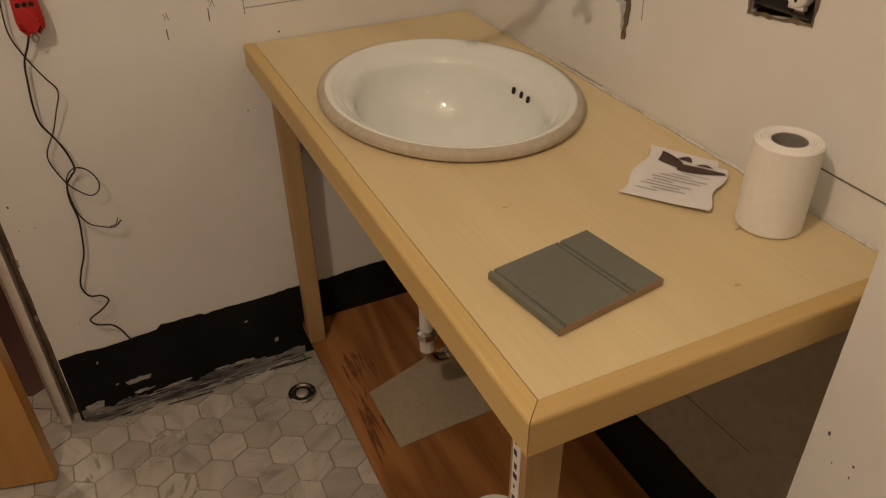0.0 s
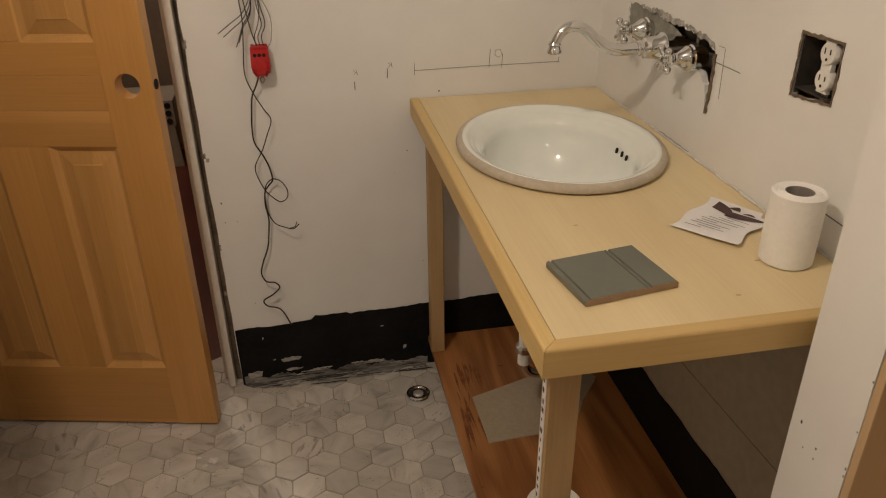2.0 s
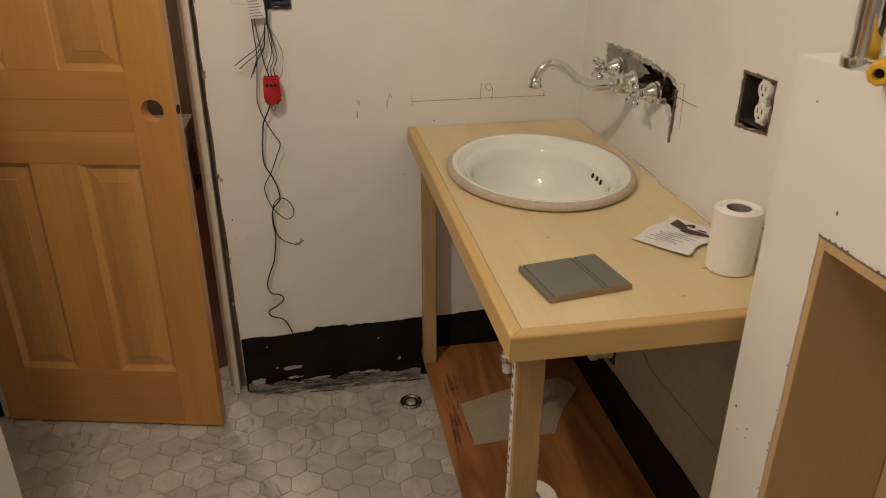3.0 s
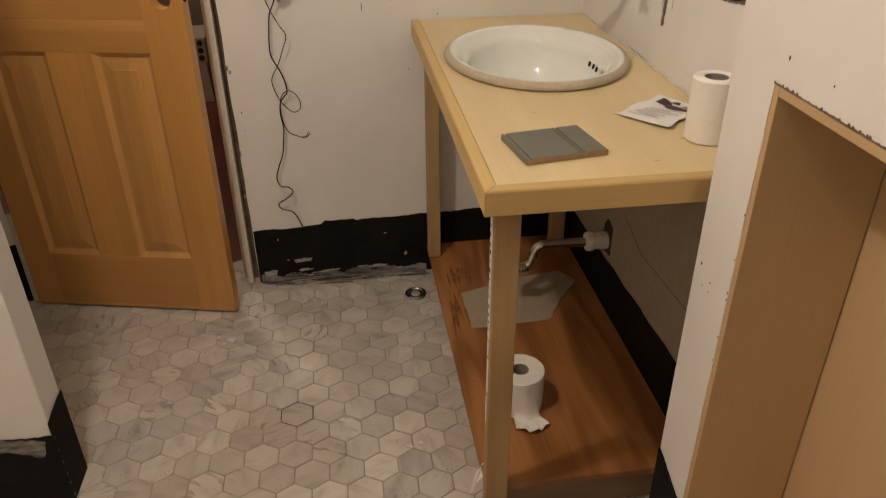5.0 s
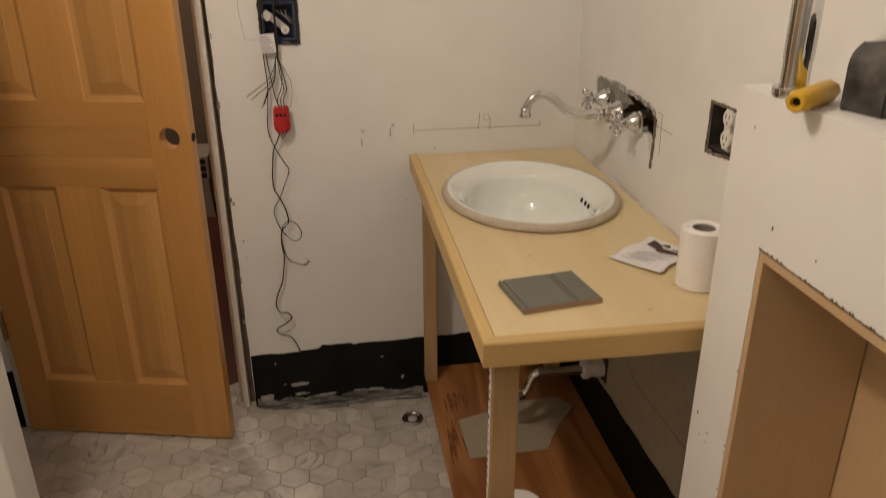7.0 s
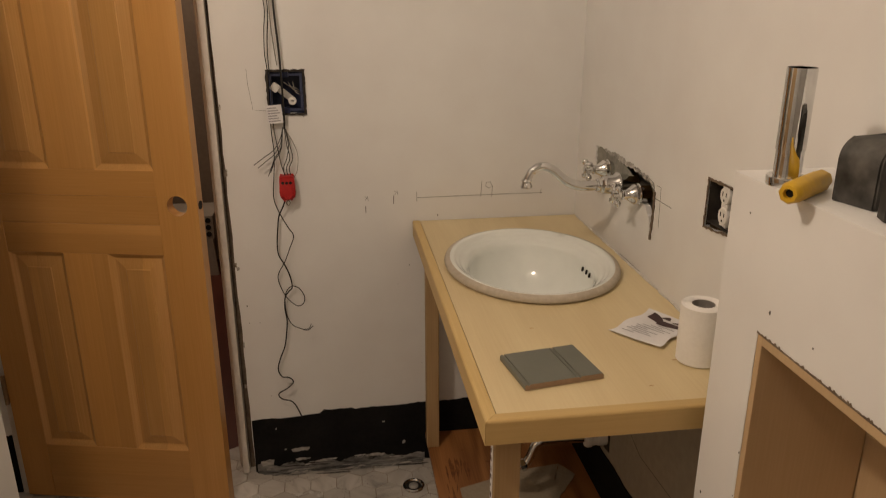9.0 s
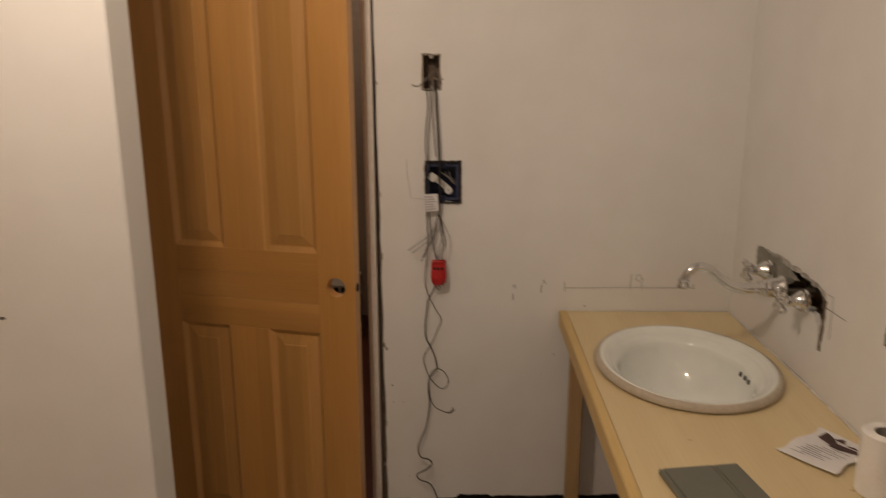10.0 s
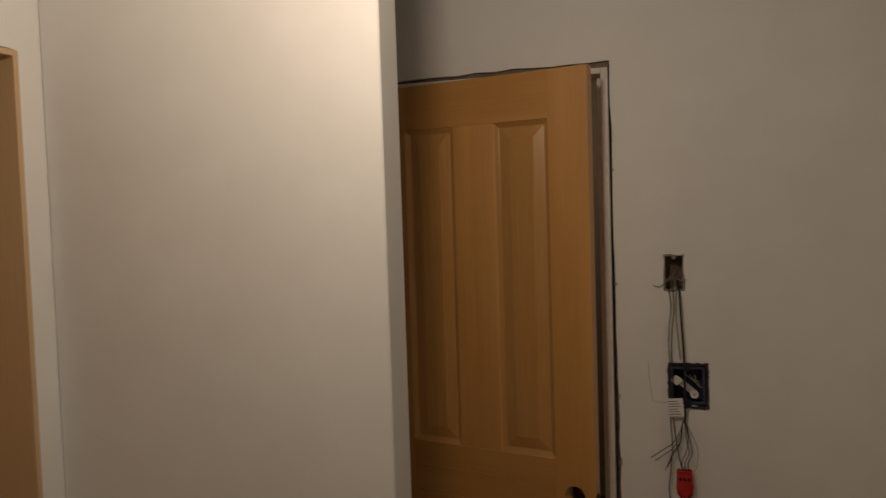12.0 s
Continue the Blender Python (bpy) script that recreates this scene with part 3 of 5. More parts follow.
dabs = ((-0.886, -0.838, 0.066, 0.080), (-0.985, -0.950, 0.022, 0.042), (-0.876, -0.836, 0.034, 0.041), (-0.80, -0.752, 0.027, 0.031), (-0.69, -0.660, 0.031, 0.036), (-0.655, -0.600, 0.028, 0.036), (-0.972, -0.952, 0.004, 0.016), (-0.86, -0.825, 0.012, 0.018), (-0.536, -0.528, 0.064, 0.077), (-0.912, -0.906, 0.075, 0.079), (-0.935, -0.932, 0.150, 0.158), (-0.60, -0.592, 0.150, 0.153))
for u0, u1, v0, v1 in dabs:
    loop = ragged([(u0, v0), (u1, v0 + min(0.004, (v1 - v0) * 0.4)), (u1 + (u1 - u0) * 0.1, v1), ((u0 + u1) / 2, v1 + 0.001), (u0 - (u1 - u0) * 0.1, v1 - min(0.003, (v1 - v0) * 0.3))], min(0.002, (u1 - u0) * 0.12), 0.005, int(u0 * -1000))
    single("trim_plaster", slab(loop, [], 0.0015, on_back(-0.0056)), SMEAR_PALE, "pale plaster dab on the black band", "plaster dab", "structure")
rng = random.Random(35)
edge = [(-1.0 + 0.535 * k / 80, 0.012 + 0.013 * abs(math.sin(k * 0.21 + 1.2)) + 0.007 * rng.random()) for k in range(81)]
single("trim_smear", slab([(-1.0, 0.0), (-0.465, 0.0)] + edge[::-1], [], 0.0014, on_back(-0.0054)), SMEAR, "grey thinset smear along the band foot", "smear", "structure")
for k in range(12):
    x, w, z = rng.uniform(-0.98, -0.58), rng.uniform(0.03, 0.10), rng.uniform(0.008, 0.030)
    loop = ragged([(x, z), (x + w, z + 0.001), (x + w, z + 0.003), (x + w * 0.5, z + 0.005), (x, z + 0.002)], 0.0012, 0.008, 400 + k)
    single("trim_smear", slab(loop, [], 0.0004, on_back(-0.0058 - 0.00006 * k)), TONES[k % 3], "brushed thinset streak along the band foot", "smear", "structure")
for k in range(6):
    z, w = 0.012 + 0.034 * k + rng.uniform(-0.004, 0.004), rng.uniform(0.001, 0.003)
    loop = ragged(rect(STUB_F - 0.0036, STUB_F - 0.003 + w, z, z + rng.uniform(0.002, 0.008)), 0.0006, 0.003, 600 + k)
    single("trim_chip", slab(loop, [], 0.0008, on_right(STUB_X + 0.0042)), SMEAR, "pale scuff on the membrane corner", "scuff", "structure")
# broken tile edges filled with white crumbs
for k, (x, y, r) in enumerate(((-0.866, -0.137, 0.016), (-0.831, -0.131, 0.012), (-0.803, -0.148, 0.015), (-1.107, -0.286, 0.010), (-1.068, -0.304, 0.017), (-1.090, -0.318, 0.011), (-0.60, -0.80, 0.013), (-0.575, -0.79, 0.010))):
    loop = ragged([(x + r * (0.7 + 0.4 * math.sin(3.1 * k + q)) * math.cos(q * 1.047), y + 0.8 * r * (0.7 + 0.4 * math.cos(2.3 * k + 2 * q)) * math.sin(q * 1.047)) for q in range(6)], 0.0016, 0.006, 500 + k)
    single("trim_crumbs", slab(loop, [], 0.0012, on_flat(0.0007)), DAB, "white crumbled filler on a chipped tile", "filler", "structure")
single("trim_patch", slab(ragged([(-1.385, 0.135), (-1.372, 0.178), (-1.52, 0.205), (-1.55, 0.165), (-1.45, 0.16)], 0.004, 0.012, 33), [], 0.002, on_back(STUB_F - 0.0065)), SMEAR, "grey primer patch on the black band", "patch", "structure")


# ---- door and jamb ----
jamb = thing("door_frame", (-1.37, 0.06, 0.0), "white primed door jamb set in rough opening", "door frame", kind="structure")
part("jamb_side", boxed(-1.046, -1.027, -0.006, 0.118, 0.0, 2.056, 0.0015), JAMB, jamb)
part("jamb_side", boxed(-1.700, -1.680, -0.010, 0.118, 0.0, 2.056, 0.0015), JAMB, jamb)
part("jamb_head", boxed(-1.6798, -1.0462, -0.006, 0.118, 2.040, 2.056, 0.0015), JAMB, jamb)
part("stop", boxed(-1.060, -1.0462, 0.042, 0.075, 0.0, 2.0398, 0.001), JAMB, jamb)
part("stop", boxed(-1.6798, -1.668, 0.042, 0.075, 0.0, 2.0398, 0.001), JAMB, jamb)
part("shim", boxed(-1.0268, DOOR_R + 0.02, 0.030, 0.11, 0.0, 2.056), BROWNBOX, jamb, "dark shim board in the gap")
part("shim", boxed(DOOR_L, DOOR_R - 0.02, 0.0142, 0.11, 2.0565, 2.095), BROWNBOX, jamb, "dark shim board in the gap")
for k, (x, z, w, h) in enumerate(((-1.012, 0.706, 0.007, 0.010), (-1.004, 0.694, 0.005, 0.007), (-1.013, 0.977, 0.005, 0.012), (-1.010, 0.985, 0.003, 0.005), (-1.014, 0.311, 0.004, 0.009), (-1.016, 1.47, 0.004, 0.006), (-1.019, 1.78, 0.004, 0.005), (-1.008, 0.45, 0.002, 0.012), (-1.012, 1.16, 0.002, 0.010))):
    loop = ragged(rect(x - 0.7 * w, x + 0.7 * w, z - 0.7 * h, z + 0.7 * h), 0.0014, 0.004, 90 + k)
    single("trim_chip", slab(loop, [], 0.0022, on_back(-0.0024)), (CORE, SMEAR_PALE)[k % 2], "torn drywall paper at the opening edge", "torn edge", "structure")
HINGE = Vector((-1.6744, -0.012))
SWING = -12.8
DW, DT = 0.627, 0.035


def door():
    d = thing("door_1", (HINGE.x, HINGE.y, 0.008), "unfinished pine panel door standing ajar, bored for a knob", "door", kind="structure", turn=SWING)
    at = pose(HINGE.x, HINGE.y, 0.008, 0, 0, SWING)
    H = 2.03
    cols = ((0.086, 0.240), (0.364, 0.520))
    rows = ((0.182, 0.785), (1.015, 1.905))

    def piece(name, u0, u1, z0, z1, material):
        bm = boxed(u0, u1, -DT / 2, DT / 2, z0, z1, 0.0012)
        bm.transform(at)
        part(name, bm, material, d)

    piece("stile", 0.0, cols[0][0], 0, H, PINE_V)
    # lock stile with the knob bore
    ring = [(0.572 + 0.027 * math.cos(a), 0.922 + 0.027 * math.sin(a)) for a in (2 * math.pi * k / 28 for k in range(28))]
    bm = slab(rect(cols[1][1], DW, 0, H), [ring], DT, Matrix(((1, 0, 0, 0), (0, 0, 1, -DT / 2), (0, 1, 0, 0), (0, 0, 0, 1))))
    bm.transform(at)
    part("stile", bm, PINE_V, d)
    for z0, z1 in ((0, rows[0][0]), (rows[0][1], 0.868), (0.8684, 0.945), (0.9454, rows[1][0]), (rows[1][1], H)):
        piece("rail", cols[0][0], cols[1][1], z0, z1, PINE_H)
    for z0, z1 in rows:
        piece("mullion", cols[0][1], cols[1][0], z0, z1, PINE_V)
    for u0, u1 in cols:
        for z0, z1 in rows:
            bm = bmesh.new()
            steps = ((0.0, DT / 2 - 0.0015), (0.010, DT / 2 - 0.010), (0.014, DT / 2 - 0.012), (0.043, DT / 2 - 0.0055), (0.045, DT / 2 - 0.0035))
            for side in (-1, 1):
                loops = []
                for inset, depth in steps:
                    loops.append([bm.verts.new((u, side * depth, z)) for u, z in rect(u0 + inset, u1 - inset, z0 + inset, z1 - inset)])
                for a, b in zip(loops, loops[1:]):
                    for k in range(4):
                        bm.faces.new((a[k], a[(k + 1) % 4], b[(k + 1) % 4], b[k]))
                bm.faces.new(loops[-1])
            bm.transform(at)
            part("panel", bm, PINE_P, d)
    # edge bore for the latch
    bm = lathe(bmesh.new(), [(0.0115, 0), (0.0115, 0.0012)], 18, pose(DW, 0, 0.922, 0, 90, 0))
    bm.transform(at)
    part("latch_bore", bm, DARKHOLE, d, "dark latch bore in the edge")
    for z in (0.36, 1.07, 1.80):
        leaf = boxed(-0.003, 0.0, -DT / 2 - 0.004, DT / 2 - 0.004, z - 0.045, z + 0.045, 0.0008)
        lathe(leaf, [(0.0055, z - 0.046), (0.0055, z + 0.046)], 14, Matrix.Translation((-0.004, -DT / 2 - 0.006, 0)))
        leaf.transform(at)
        part("hinge", leaf, BRONZE, d, "aged brass butt hinge", 40)


door()

# ---- vanity ----
VX, VY, VZ = -0.494, -1.104, 0.819
vanity = thing("vanity_table", (-0.25, -0.55, 0.0), "rough site-built vanity table with birch plywood top", "vanity")
SINK = Vector((-0.245, -0.418))
SA, SB = 0.2115, 0.2545
ell = lambda a, b, n=64: [(SINK.x + a * math.cos(t), SINK.y + b * math.sin(t)) for t in (2 * math.pi * k / n for k in range(n))]
part("top", slab(rect(VX + 0.0226, -0.0005, VY + 0.0220, -0.0045), [ell(SA - 0.024, SB - 0.024)], 0.017, on_flat(VZ - 0.018)), BIRCH, vanity)


def edging(along, mat_):
    """A solid edging board with a rounded outer arris, mitred at the corner; along: the axis that it runs on."""
    bm = bmesh.new()
    section = [(0.0, -0.044), (0.0, -0.005), (0.0006, -0.0028), (0.0020, -0.0010), (0.0045, 0.0), (0.021, 0.0), (0.021, -0.044)]
    if along == 0:
        rings = [[bm.verts.new((VX + d + 0.0009, VY + d, VZ + z)) for d, z in section], [bm.verts.new((-0.0005, VY + d, VZ + z)) for d, z in section]]
    else:
        rings = [[bm.verts.new((VX + d, VY + d, VZ + z)) for d, z in section], [bm.verts.new((VX + d, -0.0045, VZ + z)) for d, z in section]]
    n = len(section)
    for k in range(n):
        bm.faces.new((rings[0][k], rings[0][(k + 1) % n], rings[1][(k + 1) % n], rings[1][k]))
    bm.faces.new(rings[0])
    bm.faces.new(rings[1])
    part("edging", bm, mat_, vanity)


edging(1, EDGE_Y)
edging(0, EDGE_X)
part("apron", boxed(-0.452, -0.436, VY + 0.085, -0.098, VZ - 0.09, VZ - 0.0445, 0.001), EDGE_Y, vanity)
PL_Z = 0.100
part("leg", boxed(-0.470, -0.424, -1.066, -1.0365, 0.062, VZ - 0.0445, 0.002), STUD, vanity)
part("leg", boxed(-0.466, -0.428, -0.094, -0.056, PL_Z, VZ - 0.0445, 0.002), STUD, vanity)
part("leg", boxed(-0.075, -0.030, -0.094, -0.056, PL_Z, VZ - 0.0185, 0.002), STUD, vanity)
part("plinth_board", boxed(-0.462, -0.010, -1.036, -0.005, PL_Z - 0.018, PL_Z, 0.001), FIR, vanity, "reddish fir plywood bottom board")
part("plinth_rail", boxed(-0.440, -0.012, -1.022, -0.985, 0.0, PL_Z - 0.0182, 0.001), FASCIA, vanity, "brown front board with shade in its colour")
part("plinth_rail", boxed(-0.440, -0.405, -0.984, -0.010, 0.0, PL_Z - 0.0182, 0.001), FASCIA, vanity, "brown side board with shade in its colour")
rng = random.Random(47)
for k in range(30):
    if k < 16:
        x, y, length = rng.uniform(-0.425, -0.355), rng.uniform(-0.21, -0.15), rng.uniform(0.03, 0.13)
    else:
        x, y, length = rng.uniform(-0.438, -0.398), rng.uniform(-0.40, -0.27), rng.uniform(0.04, 0.15)
    w, slip = rng.uniform(0.0012, 0.0042), rng.uniform(-0.012, 0.004)
    loop = [(x, y), (x + w, y - length * 0.25), (x + w * 0.8 + slip * 0.6, y - length * 0.6), (x + slip, y - length), (x - w * 0.6 + slip * 0.6, y - length * 0.65), (x - w, y - length * 0.2)]
    part("stain", slab(loop, [], 0.0003, on_flat(PL_Z + 0.0001 + 0.00006 * k)), STAIN, vanity, "dark red stain streak")
for x, y, r in ((-0.29, -0.19, 0.007), (-0.445, -0.62, 0.004), (-0.43, -0.70, 0.003), (-0.36, -0.12, 0.004)):
    part("stain", lathe(bmesh.new(), [(r, 0), (r * 0.6, 0.0005)], 10, Matrix.Translation((x, y, PL_Z + 0.0001)), 1.3, 0.7), STAIN, vanity, "dark red stain spot")
# screw heads and knots
for x, y, z in ((-0.436, -1.0665, 0.085),):
    part("screw", lathe(bmesh.new(), [(0.004, 0), (0.004, 0.001)], 12, pose(x, y, z, 90, 0, 0)), DARKHOLE, vanity, "dark screw head")
for x, y in ((-0.110, -0.945), (-0.335, -0.775), (-0.19, -1.03), (-0.385, -0.92)):
    part("knot", lathe(bmesh.new(), [(0.0035, 0), (0.002, 0.0006)], 10, Matrix.Translation((x, y, VZ - 0.0009)), 1.4, 0.6), PLYEDGE, vanity, "small brown knot")
# adhesive label strip on the leg
tag_ob = part("label_strip", boxed(-0.4712, -0.4701, -1.058, -1.044, 0.50, 0.765), PAPER, vanity, "torn white adhesive label with unreadable print")
rng = random.Random(41)
z = 0.752
while z > 0.51:
    h = rng.uniform(0.004, 0.009)
    part("print_bar", boxed(-0.4717, -0.4712, -1.055 + rng.uniform(0, 0.005), -1.049 + rng.uniform(0, 0.003), z - h, z), INK, tag_ob)
    z -= h + rng.uniform(0.006, 0.014)

for z0, z1, y0, y1 in ((0.30, 0.36, -1.052, -1.046), (0.375, 0.45, -1.056, -1.048), (0.46, 0.49, -1.054, -1.045)):
    part("label_scrap", slab(ragged(rect(y0, y1, z0, z1), 0.0015, 0.01, int(z0 * 100)), [], 0.001, on_right(-0.4712)), PAPER, vanity, "torn white label scrap")

# ---- sink ----
sink = thing("sink", (SINK.x, SINK.y, VZ), "white oval china sink resting upturned rim on plywood", "sink")
RIM = 0.0185
bm = bmesh.new()
n = 72


def oval_rings(bm, rings):
    """rings of (a, b, z) round the sink's centre, joined in order."""
    made = [[bm.verts.new((SINK.x + a * math.cos(t), SINK.y + b * math.sin(t), z)) for t in (2 * math.pi * k / n for k in range(n))] for a, b, z in rings]
    for p, q in zip(made, made[1:]):
        for k in range(n):
            bm.faces.new((p[k], p[(k + 1) % n], q[(k + 1) % n], q[k]))
    return made


oval_rings(bm, [(SA - 0.023, SB - 0.023, VZ + 0.0005), (SA - 0.006, SB - 0.006, VZ + 0.0005), (SA - 0.001, SB - 0.001, VZ + 0.004), (SA, SB, VZ + 0.008), (SA - 0.002, SB - 0.002, VZ + RIM - 0.005), (SA - 0.006, SB - 0.006, VZ + RIM - 0.002), (SA - 0.0135, SB - 0.0135, VZ + RIM)])
part("rim", bm, BISQUE, sink, "unglazed beige rim edge", 40)
bm = bmesh.new()
D = lambda d, z: (SA - d, SB - d, VZ + z)
steps = [D(0.0136, RIM), D(0.017, RIM + 0.0005), D(0.022, RIM - 0.0008), D(0.0265, RIM - 0.0035), D(0.029, RIM - 0.0065), D(0.034, RIM - 0.0088), D(0.0375, RIM - 0.0115), D(0.040, RIM - 0.0145), D(0.045, RIM - 0.0175), D(0.0495, RIM - 0.0205), D(0.053, RIM - 0.0240), D(0.056, RIM - 0.028), D(0.060, RIM - 0.033)]
for k in range(1, 13):
    t = k / 12
    ang = t * math.pi / 2
    steps.append((0.025 + (SA - 0.060 - 0.025) * math.cos(ang) ** 0.74, 0.025 + (SB - 0.060 - 0.025) * math.cos(ang) ** 0.74, VZ + RIM - 0.033 - 0.128 * math.sin(ang) ** 1.15))
inner = oval_rings(bm, steps)
outer = oval_rings(bm, [(a + 0.008, b + 0.008, z - 0.009) for a, b, z in steps[10:]][::-1] + [(SA - 0.0235, SB - 0.0235, VZ - 0.03), (SA - 0.0235, SB - 0.0235, VZ + 0.0006)])
for k in range(n):
    bm.faces.new((inner[-1][k], inner[-1][(k + 1) % n], outer[0][(k + 1) % n], outer[0][k]))
bowl = part("bowl", bm, CHINA, sink, "glossy white glazed bowl", 50)
for dy in (-0.0235, 0.0, 0.0235):
    y = -0.408 + dy
    x = SINK.x + (SA - 0.0620) * math.sqrt(1 - ((y - SINK.y) / (SB - 0.0620)) ** 2)
    part("overflow_hole", lathe(bmesh.new(), [(0.0035, -0.0035), (0.0035, 0.0030)], 16, Matrix.Translation((x, y, VZ + RIM - 0.050)) @ Euler((0, radians(-78), 0)).to_matrix().to_4x4(), 1.8, 1.0), DARKHOLE, sink, "dark oval overflow hole")
part("drain_flange", lathe(bmesh.new(), [(0.012, -0.004), (0.024, -0.004), (0.032, 0.002), (0.03, 0.004), (0.021, 0.0), (0.012, -0.002)], 28, Matrix.Translation((SINK.x, SINK.y, VZ + RIM - 0.163)), close=True), CHROME, sink, "chrome drain flange", 40)

# ---- trap under the sink ----
trap = thing("drain_trap", (-0.285, -0.40, 0.12), "chrome drain trap with white plastic nuts", "plumbing")
V3 = Vector
part("tailpiece", tube(bmesh.new(), [V3((-0.253, -0.43, 0.66)), V3((-0.292, -0.402, 0.60)), V3((-0.292, -0.402, 0.30))], 0.0140, 20), WHITEPLASTIC, trap, "white plastic tailpiece", 40)
part("slip_nut", lathe(bmesh.new(), [(0.0142, 0), (0.021, 0.002), (0.021, 0.016), (0.0142, 0.020)], 12, Matrix.Translation((-0.292, -0.402, 0.297))), CHROME, trap)
part("sleeve", lathe(bmesh.new(), [(0.0138, 0.262), (0.0148, 0.263), (0.0148, 0.2965), (0.0138, 0.2968)], 20, Matrix.Translation((-0.292, -0.402, 0))), WHITEPLASTIC, trap, "white plastic sleeve", 40)
bend = smooth_path([(-0.292, -0.402, 0.272), (-0.289, -0.402, 0.252), (-0.279, -0.402, 0.236), (-0.264, -0.401, 0.227), (-0.248, -0.400, 0.225), (-0.234, -0.399, 0.229), (-0.222, -0.397, 0.243), (-0.214, -0.396, 0.262), (-0.207, -0.395, 0.280), (-0.194, -0.395, 0.292), (-0.17, -0.394, 0.295), (-0.02, -0.391, 0.291)], 8)
part("bend", tube(bmesh.new(), bend, 0.0125, 20), CHROME, trap, "polished chrome trap bend", 40)
part("slip_nut", lathe(bmesh.new(), [(0.0128, 0), (0.0175, 0.002), (0.0175, 0.014), (0.0128, 0.018)], 12, pose(-0.246, -0.400, 0.224, 0, 72, 0)), CHROME, trap)
part("wall_nut", lathe(bmesh.new(), [(0.014, 0), (0.0245, 0.001), (0.027, 0.005), (0.027, 0.017), (0.0235, 0.019), (0.0225, 0.034), (0.0245, 0.036), (0.0245, 0.060), (0.018, 0.064)], 20, pose(-0.066, -0.391, 0.292, 0, 90, 0)), WHITEPLASTIC, trap, "white plastic wall nut", 30)
# Flat plate whose dark colour stands in for the hole's shade.
single("wall_patch", slab(ragged([(-0.427, 0.262), (-0.362, 0.258), (-0.366, 0.33), (-0.388, 0.356), (-0.427, 0.347)], 0.003, 0.012, 44), [], 0.0015, on_right(-0.0062)), HOLE_SHADE_SEALANT, "flat dark patch painting the shaded hole round the drain pipe", "patch", "structure")

# ---- faucet ----
FY, FZ = -0.372, 0.998
faucet = thing("wall_faucet", (0.0, FY, FZ), "polished chrome wall-mounted faucet with cross handles", "faucet")
spout = smooth_path([(0.006, FY, FZ + 0.008), (-0.04, FY, FZ + 0.007), (-0.095, FY, FZ + 0.004), (-0.122, FY, FZ + 0.006), (-0.146, FY, FZ + 0.015), (-0.166, FY, FZ + 0.030), (-0.184, FY, FZ + 0.046), (-0.203, FY, FZ + 0.055), (-0.222, FY, FZ + 0.055), (-0.238, FY, FZ + 0.045), (-0.247, FY, FZ + 0.030), (-0.250, FY, FZ + 0.020)], 8)
rad = [0.0135 - 0.004 * k / (len(spout) - 1) for k in range(len(spout))]
part("spout", tube(bmesh.new(), spout, rad, 20), CHROME, faucet, "curved chrome spout", 60)
part("aerator", lathe(bmesh.new(), [(0.010, 0), (0.0145, 0.002), (0.015, 0.006), (0.0125, 0.010), (0.011, 0.016), (0.0135, 0.019), (0.011, 0.024)], 24, Matrix.Translation((-0.2505, FY, FZ + 0.003))), CHROME, faucet, "", 40)
part("spout_flange", lathe(bmesh.new(), [(0.0145, 0.075), (0.017, 0.070), (0.0165, 0.062), (0.021, 0.058), (0.024, 0.03), (0.030, 0.024), (0.031, 0.018), (0.026, 0.012), (0.026, -0.03)][::-1], 28, pose(0, FY, FZ + 0.005, 0, -90, 0)), CHROME, faucet, "", 40)
for dy in (-0.105, 0.105):
    hz = FZ + 0.013 + 0.06 * dy
    at = pose(0, FY + dy, hz, 0, -90, 0)
    base = part("handle_base", lathe(bmesh.new(), [(r * 0.76, h * 0.66) for r, h in ((0.027, -0.03), (0.027, 0.006), (0.033, 0.008), (0.034, 0.012), (0.030, 0.016), (0.030, 0.024), (0.032, 0.026), (0.031, 0.031), (0.022, 0.044), (0.0155, 0.058), (0.0145, 0.066), (0.0165, 0.069), (0.0165, 0.073), (0.011, 0.076), (0.0105, 0.086), (0.0130, 0.089), (0.0130, 0.106), (0.008, 0.110))], 28, at), CHROME, faucet, "bell-shaped chrome handle base", 40)
    bm = bmesh.new()
    for k in range(4):
        a = math.pi / 4 + k * math.pi / 2
        d = V3((0, math.cos(a), math.sin(a)))
        c = V3((-0.0635, FY + dy, hz))
        pts = [c + d * s for s in (0.0, 0.012, 0.017, 0.0195, 0.023, 0.0275, 0.031, 0.0325)]
        tube(bm, pts, [0.0052, 0.0046, 0.0052, 0.0072, 0.0086, 0.0080, 0.0050, 0.0015], 12)
    part("cross_handle", bm, CHROME, faucet, "four-ball chrome cross handle", 60)
# mortar patch and pipe body inside the wall hole
single("wall_patch", slab(ragged([(-0.149, 1.062), (-0.149, 0.982), (-0.20, 0.972), (-0.30, 1.0), (-0.41, 1.032), (-0.30, 1.060)], 0.003, 0.02, 51), [], 0.0016, on_right(0.004)), MUD, "grey mortar exposed round the faucet", "patch", "structure")
single("faucet_valve", box(boxed(0.030, 0.058, -0.50, -0.24, 0.985, 1.013, 0.004), 0.045, 0.075, -0.40, -0.34, 0.94, 1.06, 0.004), STEEL, "brass-grey valve body inside the wall hole", "valve")
